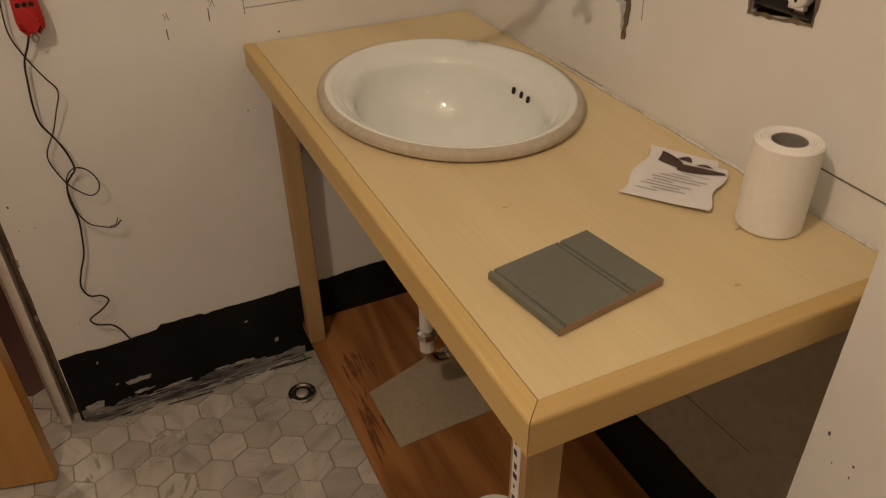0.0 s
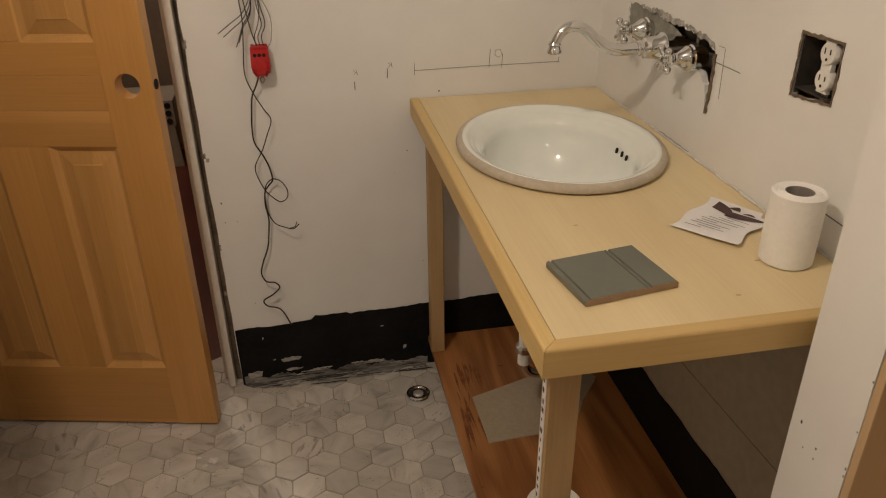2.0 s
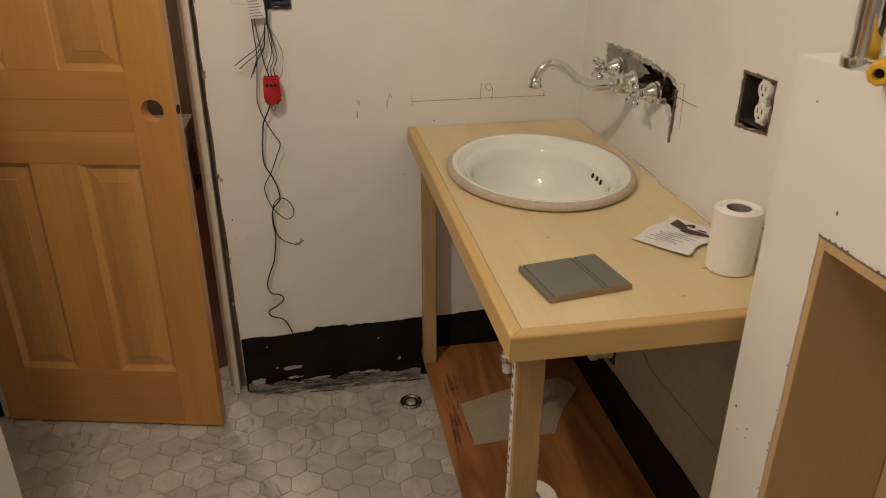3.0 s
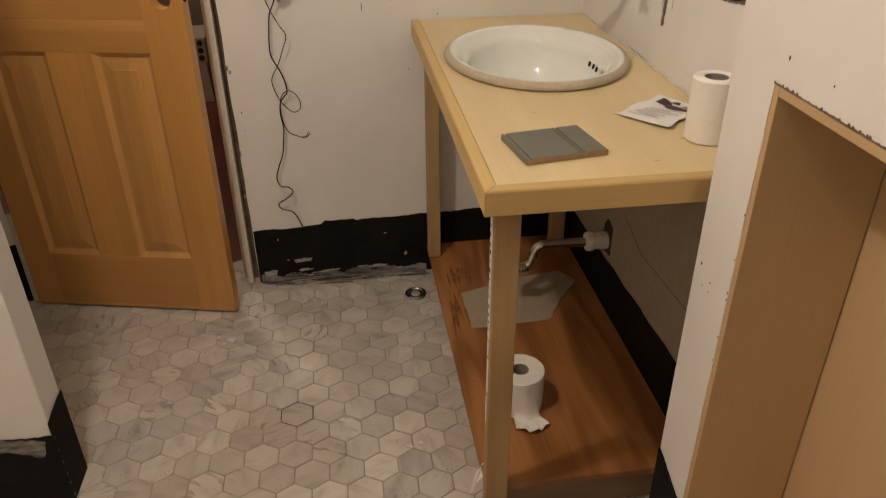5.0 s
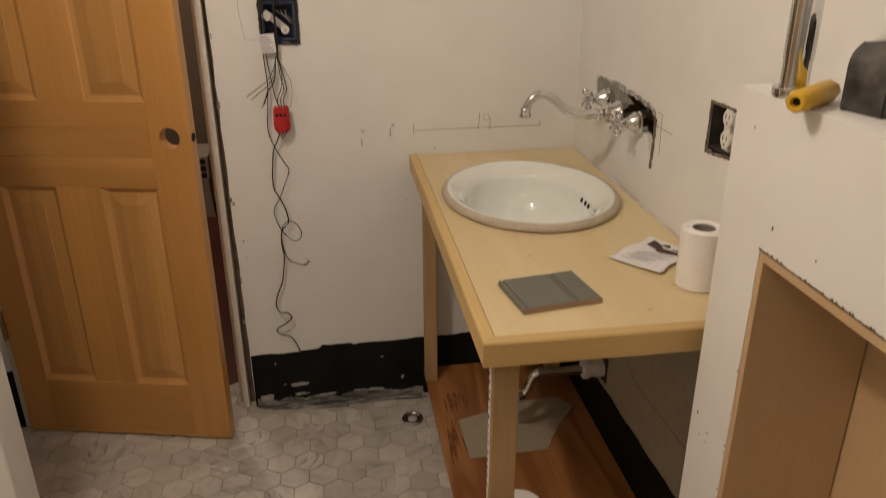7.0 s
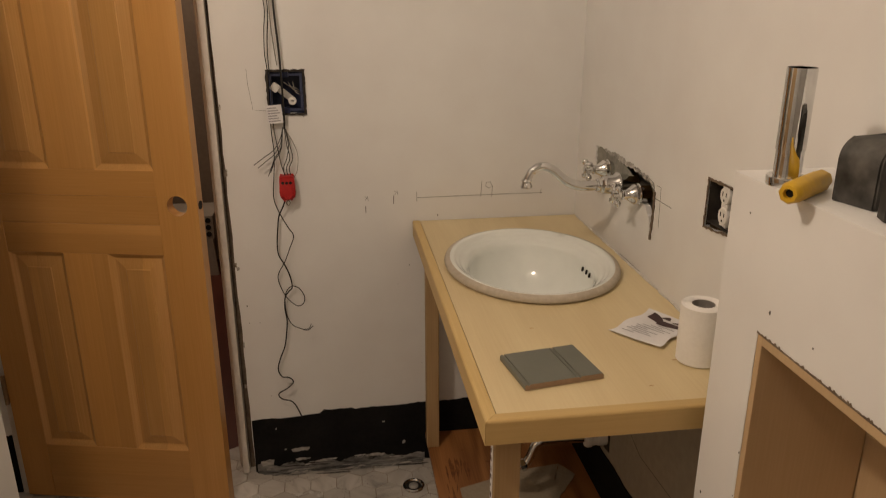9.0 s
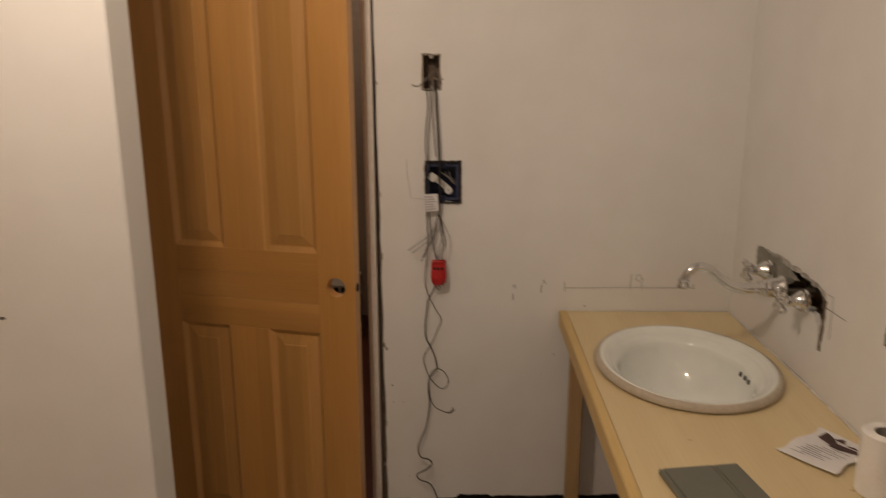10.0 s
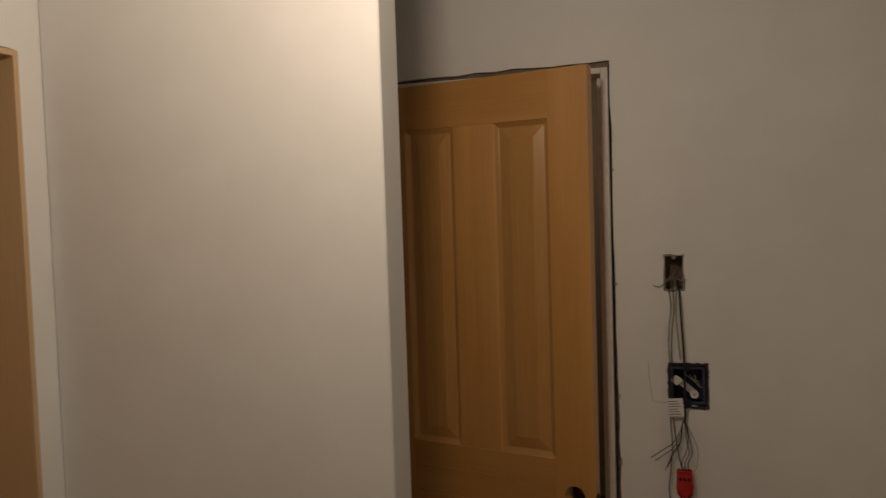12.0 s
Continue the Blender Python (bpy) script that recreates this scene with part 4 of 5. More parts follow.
edge_loop = [(-0.22, 1.060), (-0.36, 1.052), (-0.45, 1.051), (-0.52, 1.046), (-0.550, 1.036), (-0.547, 1.044), (-0.50, 1.056), (-0.39, 1.063), (-0.30, 1.066)]
single("wall_patch", slab(ragged(edge_loop, 0.0042, 0.007, 52), [], 0.002, on_right(-0.0025)), SMEAR_PALE, "torn paper edge above the faucet hole", "patch", "structure")
single("wall_patch", slab(ragged([(-0.549, 1.030), (-0.560, 1.030), (-0.558, 0.960), (-0.553, 0.916), (-0.545, 0.914), (-0.549, 0.960)], 0.0028, 0.008, 53), [], 0.002, on_right(-0.0025)), BROWNBOX, "torn brown drywall edge beside the faucet", "patch", "structure")

# ---- receptacle ----
outlet = thing("wall_outlet", (0.0, -0.856, 1.080), "white duplex receptacle hanging in a rough wall cut-out", "outlet")
bm = bmesh.new()
for z in (1.061, 1.100):
    lathe(bm, [(0.0170, 0), (0.0170, 0.010), (0.0155, 0.012)], 28, pose(0.010, -0.856, z, 0, -90, 0))
box(bm, 0.0002, 0.008, -0.867, -0.845, 1.042, 1.118)
part("face", bm, WHITEPLASTIC, outlet, "", 40)
for z in (1.061, 1.100):
    for dy, h in ((-0.0062, 0.0075), (0.0062, 0.009)):
        part("slot", boxed(-0.0024, -0.0016, -0.856 + dy - 0.0012, -0.856 + dy + 0.0012, z + 0.003 - h / 2, z + 0.003 + h / 2), DARKHOLE, outlet, "dark slot")
    part("slot", lathe(bmesh.new(), [(0.0024, 0), (0.0024, 0.001)], 12, pose(-0.0014, -0.856, z - 0.0085, 0, -90, 0)), DARKHOLE, outlet, "dark ground hole")
part("strap", boxed(0.008, 0.0095, -0.864, -0.848, 1.026, 1.121, 0.0004), STEEL, outlet)
bx = bmesh.new()
for y0, y1, z0, z1 in ((-0.8825, -0.8805, 1.034, 1.116), (-0.7945, -0.7925, 1.026, 1.116), (-0.8825, -0.7925, 1.0335, 1.0355), (-0.8825, -0.7925, 1.1145, 1.1165)):
    box(bx, 0.0016, 0.07, y0, y1, z0, z1)
box(bx, 0.07, 0.072, -0.897, -0.788, 1.008, 1.127)
part("box", bx, HOLE_SHADE_SEALANT, outlet, "metal box behind the cut-out, cavity shade in its colour")
single("wall_patch", slab(ragged([(-0.8875, 1.029), (-0.7872, 1.019), (-0.7882, 1.1205), (-0.8875, 1.1222)], 0.0018, 0.007, 55), [ragged([(-0.884, 1.033), (-0.791, 1.023), (-0.792, 1.116), (-0.884, 1.118)], 0.002, 0.012, 56)[::-1]], 0.0014, on_right(-0.0018)), BROWNBOX, "chipped drywall edge round the receptacle", "patch", "structure")

# ---- things on the vanity ----
T = VZ + 0.0002
# painted door sample
sample = thing("sample_board", (-0.345, -0.949, T), "sage grey painted fibreboard sample with bead grooves", "sample", turn=9.0)
at = pose(-0.345, -0.949, T, 0, 0, 9.0)
sec = [(-0.078, 0.0), (0.078, 0.0), (0.078, 0.0105), (0.0755, 0.0135), (0.033, 0.0135), (0.032, 0.0105), (0.029, 0.0105), (0.028, 0.0135), (0.025, 0.0135), (0.0245, 0.0115), (0.023, 0.0115), (0.0225, 0.0135), (-0.0685, 0.0135), (-0.0695, 0.0105), (-0.0725, 0.0105), (-0.0735, 0.0135), (-0.0755, 0.013), (-0.078, 0.0105)]
sec = [(u * 0.945, v * 0.76) for u, v in sec]
bm = slab(sec, [], 0.117, Matrix(((1, 0, 0, 0), (0, 0, 1, -0.0583), (0, 1, 0, 0), (0, 0, 0, 1))))
bm.transform(at)
part("board", bm, SAGE, sample)
bm = slab([(u * 0.998, v * 0.97 + 0.0001) for u, v in sec], [], 0.0006, Matrix(((1, 0, 0, 0), (0, 0, 1, -0.0590), (0, 1, 0, 0), (0, 0, 0, 1))))
bm.transform(at)
part("cut_end", bm, MDF, sample, "bare brown cut end")

# crumpled leaflet
leaflet = thing("leaflet", (-0.10, -0.82, T), "crumpled white printed instruction leaflet", "leaflet")
c0, c1, c2, c3 = (V3(p) for p in ((-0.188, -0.812, 0), (-0.060, -0.726, 0), (-0.006, -0.823, 0), (-0.124, -0.902, 0)))
bm = bmesh.new()
N = 14


def sheet_z(s, t):
    return T + 0.0015 + 0.0030 * math.sin(2.2 * s + 0.9 * t + 0.3) ** 2 + 0.003 * max(0, t - 0.6) * 2 * (0.4 + s) + 0.0012 * max(0, 0.25 - s) * 4


def sheet(s, t, lift=0.0):
    p = c0.lerp(c1, s).lerp(c3.lerp(c2, s), t)
    rim = max(0, abs(s - 0.5) - 0.3) + max(0, abs(t - 0.5) - 0.3)
    wob = 0.012 * rim * math.sin(11 * s + 7 * t)
    return V3((p.x + wob, p.y - wob, sheet_z(s, t) + lift))


shell(bm, [[sheet(i / N, j / N) for j in range(N + 1)] for i in range(N + 1)], 0.0005, {(i, j) for i in (N - 2, N - 1) for j in (N - 2, N - 1)})
part("sheet", bm, PAPER, leaflet, "", 60)


def print_patch(t0, t1, shape, material, name):
    """A printed shape running along t; shape gives its span of s."""
    bm = bmesh.new()
    M, K = 14, 4
    rows_ = []
    for i in range(M + 1):
        t = t0 + (t1 - t0) * i / M
        lo, hi = shape(i / M)
        rows_.append([bm.verts.new(sheet(lo + (hi - lo) * j / K, t, 0.0011)) for j in range(K + 1)])
    for a, b in zip(rows_, rows_[1:]):
        for j in range(K):
            bm.faces.new((a[j], b[j], b[j + 1], a[j + 1]))
    part(name, bm, material, leaflet)


print_patch(0.16, 0.46, lambda q: (0.70 - 0.06 * q, 0.92 - 0.05 * q - 0.10 * q * q), INK, "picture")
print_patch(0.44, 0.97, lambda q: (0.60 + 0.12 * q * q, 0.75 + 0.02 * math.sin(3 * q)), INK, "picture")
print_patch(0.36, 0.55, lambda q: (0.83, 0.83 + 0.10 * math.sin(3.14 * q)), INK, "picture")
print_patch(0.60, 0.82, lambda q: (0.80, 0.80 + 0.05 * math.sin(3.14 * q)), INK, "picture")
for k, (s0, a, b) in enumerate(((0.56, 0.52, 0.86), (0.50, 0.42, 0.66), (0.45, 0.30, 0.88), (0.39, 0.22, 0.80), (0.34, 0.26, 0.50), (0.29, 0.20, 0.74), (0.24, 0.16, 0.62), (0.19, 0.30, 0.70), (0.14, 0.12, 0.40))):
    print_patch(a, b, lambda q, v=s0: (v, v + 0.014), GREYINK, "text_bar")


def paper_roll(place, r, h, label, seed, turn=0.0):
    x, y, z = place
    roll = thing("toilet_roll", place, label, "toilet paper", "toilet rolls")
    prof = [(0.0205, 0.0005), (r - 0.002, 0.0), (r, 0.002), (r + 0.0004, h * 0.5), (r, h - 0.002), (r - 0.002, h)]
    for k in range(6):
        q = r - 0.002 - (r - 0.023) * (k + 0.5) / 6
        prof += [(q + 0.001, h - 0.0006), (q, h + 0.0003)]
    prof += [(0.0205, h - 0.0005)]
    part("paper", lathe(bmesh.new(), prof, 48, Matrix.Translation(place), close=True), TISSUE, roll, "", 35)
    part("core", lathe(bmesh.new(), [(0.0203, 0.0008), (0.0203, h - 0.001), (0.0193, h - 0.001), (0.0193, 0.0008)], 32, Matrix.Translation(place), close=True), CARDTUBE, roll, "grey cardboard core", 40)
    return roll


paper_roll((-0.069, -0.951, T), 0.0385, 0.111, "white toilet paper roll standing on the vanity", 1)
lower_roll = paper_roll((-0.338, -0.792, PL_Z + 0.0002), 0.057, 0.102, "toilet paper roll with loose sheet on bottom board", 2)
bm = bmesh.new()
rowsv = []
for i in range(9):
    t = i / 8
    row = []
    for j in range(9):
        s = j / 8 - 0.5
        x = -0.338 + 0.070 * s * (0.55 + 0.55 * t) + 0.012 * t
        y = -0.8495 - 0.006 - 0.040 * max(0, t - 0.55) / 0.45
        z = PL_Z + 0.003 + 0.075 * max(0, 1 - t / 0.6) + 0.013 * abs(math.sin(9 * s + 4 * t)) * t * t
        y -= 0.006 * math.cos(6 * s) * t - 0.02 * s * s
        row.append((x, y, z))
    rowsv.append(row)
shell(bm, rowsv, 0.0012)
part("loose_sheet", bm, TISSUE, lower_roll, "loose hanging tissue sheet", 60)
bm = bmesh.new()
rowsv = []
for i in range(7):
    t = i / 6
    rowsv.append([(-0.475 + 0.030 * s - 0.02 * t + 0.003 * math.sin(7 * s), -0.985 - 0.035 * t + 0.02 * s, 0.109 - 0.022 * t - 0.018 * (1 - s) + 0.004 * math.sin(5 * s + 3 * t)) for s in (k / 6 for k in range(7))])
shell(bm, rowsv, 0.001)
single("tissue_scrap", bm, TISSUE, "torn white tissue scrap draped on board edge", "tissue", smooth=60)

# cardboard sheet on the bottom board
loop = [(-0.398, -0.312), (-0.396, -0.488), (-0.30, -0.482), (-0.178, -0.478)] + ragged([(-0.178, -0.478), (-0.13, -0.40), (-0.09, -0.345), (-0.05, -0.292), (-0.085, -0.235)], 0.004, 0.02, 61)[1:-6] + [(-0.085, -0.235), (-0.20, -0.25)]
single("cardboard_sheet", slab(loop, [], 0.0025, on_flat(PL_Z + 0.0003)), CARD, "torn grey cardboard sheet on the bottom board", "cardboard")

# floor drain ring
drain = thing("floor_flange", (-0.516, -0.146, 0.0), "round chrome pipe flange set on the tiles", "drain flange")
DM = Matrix.Translation((-0.516, -0.146, 0.0))
part("ring", lathe(bmesh.new(), [(0.024, 0.001), (0.0335, 0.001), (0.0345, 0.003), (0.033, 0.0065), (0.028, 0.0075), (0.0255, 0.005), (0.024, 0.003)], 40, DM, close=True), CHROME, drain, "", 40)
part("well", lathe(bmesh.new(), [(0.0238, 0.0009), (0.0238, 0.0014)], 32, DM), DARKHOLE, drain, "dark gap inside the ring")
part("plug", lathe(bmesh.new(), [(0.0145, 0.0016), (0.0145, 0.0055), (0.0125, 0.0070), (0.004, 0.0074)], 28, DM), ZINC, drain, "domed chrome plug", 60)

# ---- wiring on the back wall ----
ubox = thing("junction_box", (-0.865, 0.01, 1.45), "old open metal junction box in drywall", "electrical box")
bm = bmesh.new()
for x0, x1, z0, z1 in ((-0.893, -0.891, 1.45, 1.548), (-0.839, -0.837, 1.45, 1.548), (-0.893, -0.837, 1.447, 1.449), (-0.893, -0.837, 1.549, 1.551)):
    box(bm, x0, x1, 0.0005, 0.055, z0, z1)
box(bm, -0.893, -0.837, 0.055, 0.057, 1.447, 1.551)
part("shell", bm, BROWNBOX, ubox)
part("rim", slab(rect(-0.8905, -0.8395, 1.4515, 1.5465), [rect(-0.8875, -0.8425, 1.4545, 1.5435)[::-1]], 0.0012, on_back(0.0025)), DIM_WORN_CREAM, ubox, "pale worn rim of the box")
for z in (1.458, 1.540):
    part("ear", lathe(bmesh.new(), [(0.0055, 0), (0.0055, 0.002)], 12, pose(-0.865, 0.004, z, 90, 0, 0)), STEEL, ubox, "steel mounting ear")
part("wire_stub", tube(bmesh.new(), smooth_path([(-0.86, 0.045, 1.50), (-0.868, 0.01, 1.492), (-0.90, -0.004, 1.463), (-0.918, -0.004, 1.466)]), 0.0013, 6), GREYWIRE, ubox, "pale wire stub")
part("wire_stub", tube(bmesh.new(), smooth_path([(-0.85, 0.045, 1.49), (-0.858, 0.015, 1.485), (-0.842, -0.004, 1.477), (-0.832, -0.004, 1.482)]), 0.0013, 6), GREYWIRE, ubox, "pale wire stub")

bbox = thing("switch_box", (-0.833, 0.01, 1.139), "open blue plastic switch box set in drywall", "electrical box")
bm = bmesh.new()
for x0, x1, z0, z1 in ((-0.884, -0.880, 1.138, 1.254), (-0.787, -0.783, 1.138, 1.254), (-0.884, -0.783, 1.136, 1.140), (-0.884, -0.783, 1.252, 1.256)):
    box(bm, x0, x1, -0.003, 0.062, z0, z1)
box(bm, -0.884, -0.783, 0.062, 0.065, 1.136, 1.256)
for z0, z1 in ((1.236, 1.2518), (1.1402, 1.155)):
    box(bm, -0.842, -0.826, -0.001, 0.02, z0, z1)
part("shell", bm, BLUEBOX, bbox)
strap = boxed(-0.030, 0.030, -0.0012, 0.0012, -0.0085, 0.0085, 0.0006)
strap.transform(pose(-0.838, 0.006, 1.193, 0, 40, 0))
part("strap", strap, ZINC, bbox, "dull metal mounting strap")
tab = boxed(-0.012, 0.010, -0.0012, 0.0012, -0.011, 0.011, 0.003)
tab.transform(pose(-0.862, -0.003, 1.210, 0, 40, 0))
part("tab", tab, WHITEPLASTIC, bbox, "white plastic tab")
part("clamp", lathe(bmesh.new(), [(0.0035, -0.003), (0.011, -0.003), (0.011, 0.003), (0.0035, 0.003)], 16, pose(-0.818, -0.002, 1.174, 90, 0, 0), close=True), WHITEPLASTIC, bbox, "white clamp ring", 40)
part("flange", slab(rect(-0.877, -0.790, 1.146, 1.246), [rect(-0.871, -0.796, 1.152, 1.240)[::-1]], 0.0015, on_back(0.004)), BLUERIM, bbox, "paler blue inner flange")
single("wall_patch", slab(ragged(rect(-0.8855, -0.7805, 1.1345, 1.2575), 0.0016, 0.006, 57), [ragged(rect(-0.8795, -0.7875, 1.1405, 1.2515), 0.0005, 0.02, 58)[::-1]], 0.0016, on_back(-0.0046)), HOLE_SHADE_SEALANT, "black sealant smeared round the switch box", "patch", "structure")
for k in range(3):
    part("loose_wire", tube(bmesh.new(), smooth_path([(-0.84 + 0.012 * k, 0.03, 1.22), (-0.822 + 0.006 * k, 0.012, 1.21 - 0.006 * k), (-0.806 + 0.004 * k, 0.012, 1.205 - 0.008 * k), (-0.795, 0.03, 1.19)]), 0.0015, 6), GREYWIRE, bbox)

W = -0.016
cable = thing("hanging_cable", (-0.865, W, 0.2), "thin black cable with looped kinks hanging on wall", "cable")


def wire(name, pts, r, material, parent, label=""):
    pts = [(x - 0.006 * max(0.0, min(1.0, (0.92 - z) / 0.1)), y, z) for x, y, z in pts]
    part(name, tube(bmesh.new(), smooth_path(pts, 7), r * 0.75, 7), material, parent, label, 60)


# upper runs from the junction box down past the switch box
wire("conductor", [(-0.876, 0.03, 1.475), (-0.878, -0.006, 1.452), (-0.874, W, 1.41), (-0.879, W, 1.36), (-0.882, W, 1.30), (-0.878, W, 1.25), (-0.880, W, 1.16), (-0.879, W, 1.09), (-0.876, W, 1.03), (-0.881, W, 0.97), (-0.885, W, 0.905), (-0.868, W, 0.858), (-0.846, W - 0.01, 0.822), (-0.832, W - 0.012, 0.795), (-0.846, W - 0.006, 0.755), (-0.862, W, 0.715), (-0.882, W, 0.680), (-0.884, W, 0.655), (-0.872, W, 0.618), (-0.858, W - 0.006, 0.598), (-0.834, W - 0.014, 0.580), (-0.816, W - 0.016, 0.588), (-0.812, W - 0.016, 0.610), (-0.826, W - 0.014, 0.635), (-0.847, W - 0.008, 0.640), (-0.864, W - 0.004, 0.622), (-0.870, W, 0.590), (-0.867, W, 0.545), (-0.852, W - 0.01, 0.518), (-0.828, W - 0.018, 0.508), (-0.808, W - 0.02, 0.503), (-0.792, W - 0.02, 0.515)], 0.0018, BLACKWIRE, cable)
wire("conductor", [(-0.868, 0.03, 1.475), (-0.868, -0.006, 1.452), (-0.866, W, 1.40), (-0.872, W, 1.34), (-0.874, W, 1.28), (-0.871, W - 0.002, 1.20), (-0.873, W, 1.12), (-0.866, W, 1.05), (-0.858, W - 0.004, 1.00), (-0.850, W - 0.008, 0.972)], 0.0018, BLACKWIRE, cable)
wire("conductor", [(-0.856, 0.03, 1.475), (-0.852, -0.006, 1.450), (-0.850, W, 1.40), (-0.846, W, 1.33), (-0.843, W - 0.004, 1.27), (-0.842, W - 0.006, 1.20), (-0.842, W - 0.004, 1.13), (-0.844, W, 1.10)], 0.0038, BLACKWIRE, cable, "thicker black sheath")
wire("conductor", [(-0.861, 0.03, 1.475), (-0.860, -0.006, 1.450), (-0.862, W, 1.40), (-0.858, W, 1.33), (-0.852, W, 1.27)], 0.0021, GREYWIRE, cable, "pale grey conductor")
for dx, x1, z1 in ((0.0, -0.842, 0.968), (0.004, -0.834, 0.968), (0.002, -0.850, 0.966)):
    wire("conductor", [(-0.844 + dx, W, 1.10), (-0.840 + dx * 2, W - 0.004, 1.055), (-0.834 + (x1 + 0.842), W - 0.006, 1.02), (x1 - 0.003, W - 0.006, 0.992), (x1, W - 0.008, z1)], 0.0015, BLACKWIRE, cable)
wire("conductor", [(-0.843, W, 1.10), (-0.826, W - 0.004, 1.07), (-0.812, W - 0.01, 1.03), (-0.816, W - 0.01, 0.985), (-0.826, W - 0.006, 0.966)], 0.0012, GREYWIRE, cable, "pale thin conductor")
for x1, z1, zs in ((-0.932, 1.004, 1.075), (-0.921, 0.996, 1.062), (-0.895, 0.972, 1.05), (-0.888, 0.982, 1.045)):
    wire("conductor", [(-0.848, W, 1.105), (-0.856, W - 0.004, zs), (-0.875, W - 0.010, zs - 0.03), ((x1 - 0.875) / 2, W - 0.013, (z1 + zs - 0.03) / 2), (x1, W - 0.014, z1)], 0.0015, BLACKWIRE, cable)
# wire-nut tester and the thick run below it
tester = thing("terminal_block", (-0.846, W - 0.012, 0.905), "red plastic terminal block hanging from black wires", "terminal block")
bm = slab([(-0.022, 0.0), (-0.020, 0.044), (-0.016, 0.050), (0.016, 0.050), (0.020, 0.044), (0.022, 0.0), (0.017, -0.013), (0.008, -0.019), (-0.008, -0.019), (-0.017, -0.013)], [], 0.020, Matrix.Translation((-0.846, W - 0.022, 0.922)) @ on_back(0))
bmesh.ops.bevel(bm, geom=bm.edges[:], offset=0.003, segments=2, affect="EDGES")
part("body", bm, REDPLASTIC, tester, "", 40)
for k in range(3):
    part("port", lathe(bmesh.new(), [(0.0042, 0), (0.0042, 0.0012)], 14, pose(-0.857 + 0.0105 * k, W - 0.0215, 0.953, 90, 0, 0)), DARKHOLE, tester, "dark round port")
part("ring", tube(bmesh.new(), smooth_path([(-0.846, W - 0.012, 0.902), (-0.841, W - 0.012, 0.894), (-0.846, W - 0.012, 0.886), (-0.851, W - 0.012, 0.894), (-0.846, W - 0.012, 0.902)]), 0.0014, 6), GREYWIRE, tester, "small wire ring")
wire("conductor", [(-0.852, W - 0.012, 0.905), (-0.860, W - 0.006, 0.880), (-0.872, W, 0.85), (-0.876, W, 0.81), (-0.880, W, 0.77), (-0.878, W, 0.735), (-0.862, W - 0.006, 0.705), (-0.850, W - 0.008, 0.672), (-0.846, W - 0.006, 0.638), (-0.856, W, 0.622), (-0.868, W, 0.605), (-0.872, W, 0.57), (-0.868, W, 0.53), (-0.872, W, 0.49), (-0.880, W, 0.445), (-0.896, W, 0.405), (-0.905, W, 0.37), (-0.895, W - 0.006, 0.347), (-0.872, W - 0.012, 0.344), (-0.862, W - 0.012, 0.328), (-0.880, W - 0.010, 0.308), (-0.908, W - 0.006, 0.288), (-0.900, W - 0.006, 0.270), (-0.872, W - 0.01, 0.262), (-0.858, W - 0.006, 0.24), (-0.848, W + 0.004, 0.205), (-0.845, W + 0.011, 0.192)], 0.0026, BLACKWIRE, cable, "thicker black run")
wire("conductor", [(-0.816, W - 0.018, 0.505), (-0.804, W - 0.019, 0.508), (-0.797, W - 0.02, 0.522)], 0.0014, BLACKWIRE, cable)
# paper tag on the cable
tag = thing("cable_tag", (-0.864, W, 1.115), "small white printed tag stuck on the cable", "tag")
sheet_tag = part("sheet", boxed(-0.888, -0.846, W - 0.008, W - 0.0072, 1.117, 1.166, 0, m=pose(-0.867, W, 1.14, 0, -4, 0) @ Matrix.Translation((0.867, -W, -1.14))), PAPER, tag)
for k in range(6):
    part("text_bar", boxed(-0.884, -0.852 - 0.004 * (k % 3), W - 0.0086, W - 0.0082, 1.122 + 0.007 * k, 1.1245 + 0.007 * k, 0, m=pose(-0.867, W, 1.14, 0, -4, 0) @ Matrix.Translation((0.867, -W, -1.14))), GREYINK, sheet_tag)

# ---- pencil marks and specks on the walls ----
pencil = bmesh.new()


def stroke(bm, pts, r=0.0006):
    tube(bm, [V3((x, -0.0006, z)) for x, z in pts], r, 5)


stroke(pencil, [(-0.480, 0.887), (-0.30, 0.889), (-0.105, 0.889)])
stroke(pencil, [(-0.480, 0.876), (-0.480, 0.905)])
stroke(pencil, [(-0.110, 0.886), (-0.108, 0.901)])
stroke(pencil, [(-0.629, 0.848), (-0.629, 0.868)], 0.001)
stroke(pencil, [(-0.548, 0.872), (-0.547, 0.896)], 0.001)
for x, z in ((-0.627, 0.888), (-0.541, 0.902)):
    stroke(pencil, [(x - 0.004, z + 0.008), (x + 0.002, z + 0.003), (x - 0.003, z - 0.003)])
    stroke(pencil, [(x + 0.003, z + 0.010), (x + 0.006, z - 0.004)])
stroke(pencil, [(-0.291, 0.884), (-0.288, 0.930)])
stroke(pencil, [(-0.256, 0.912), (-0.263, 0.928), (-0.275, 0.926), (-0.276, 0.914), (-0.266, 0.908), (-0.256, 0.916), (-0.258, 0.882)])
stroke(pencil, [(-0.935, 1.26), (-0.934, 1.22), (-0.925, 1.15), (-0.890, 1.148)], 0.0004)
stroke(pencil, [(-0.405, 0.585), (-0.403, 0.56)], 0.0005)
stroke(pencil, [(-0.388, 0.585), (-0.393, 0.565), (-0.385, 0.558), (-0.381, 0.566), (-0.390, 0.570)], 0.0005)
single("trim_pencil_marks", pencil, PENCIL, "pencil measuring lines and the number 19", "pencil marks", "structure")
specks = bmesh.new()
rng = random.Random(71)
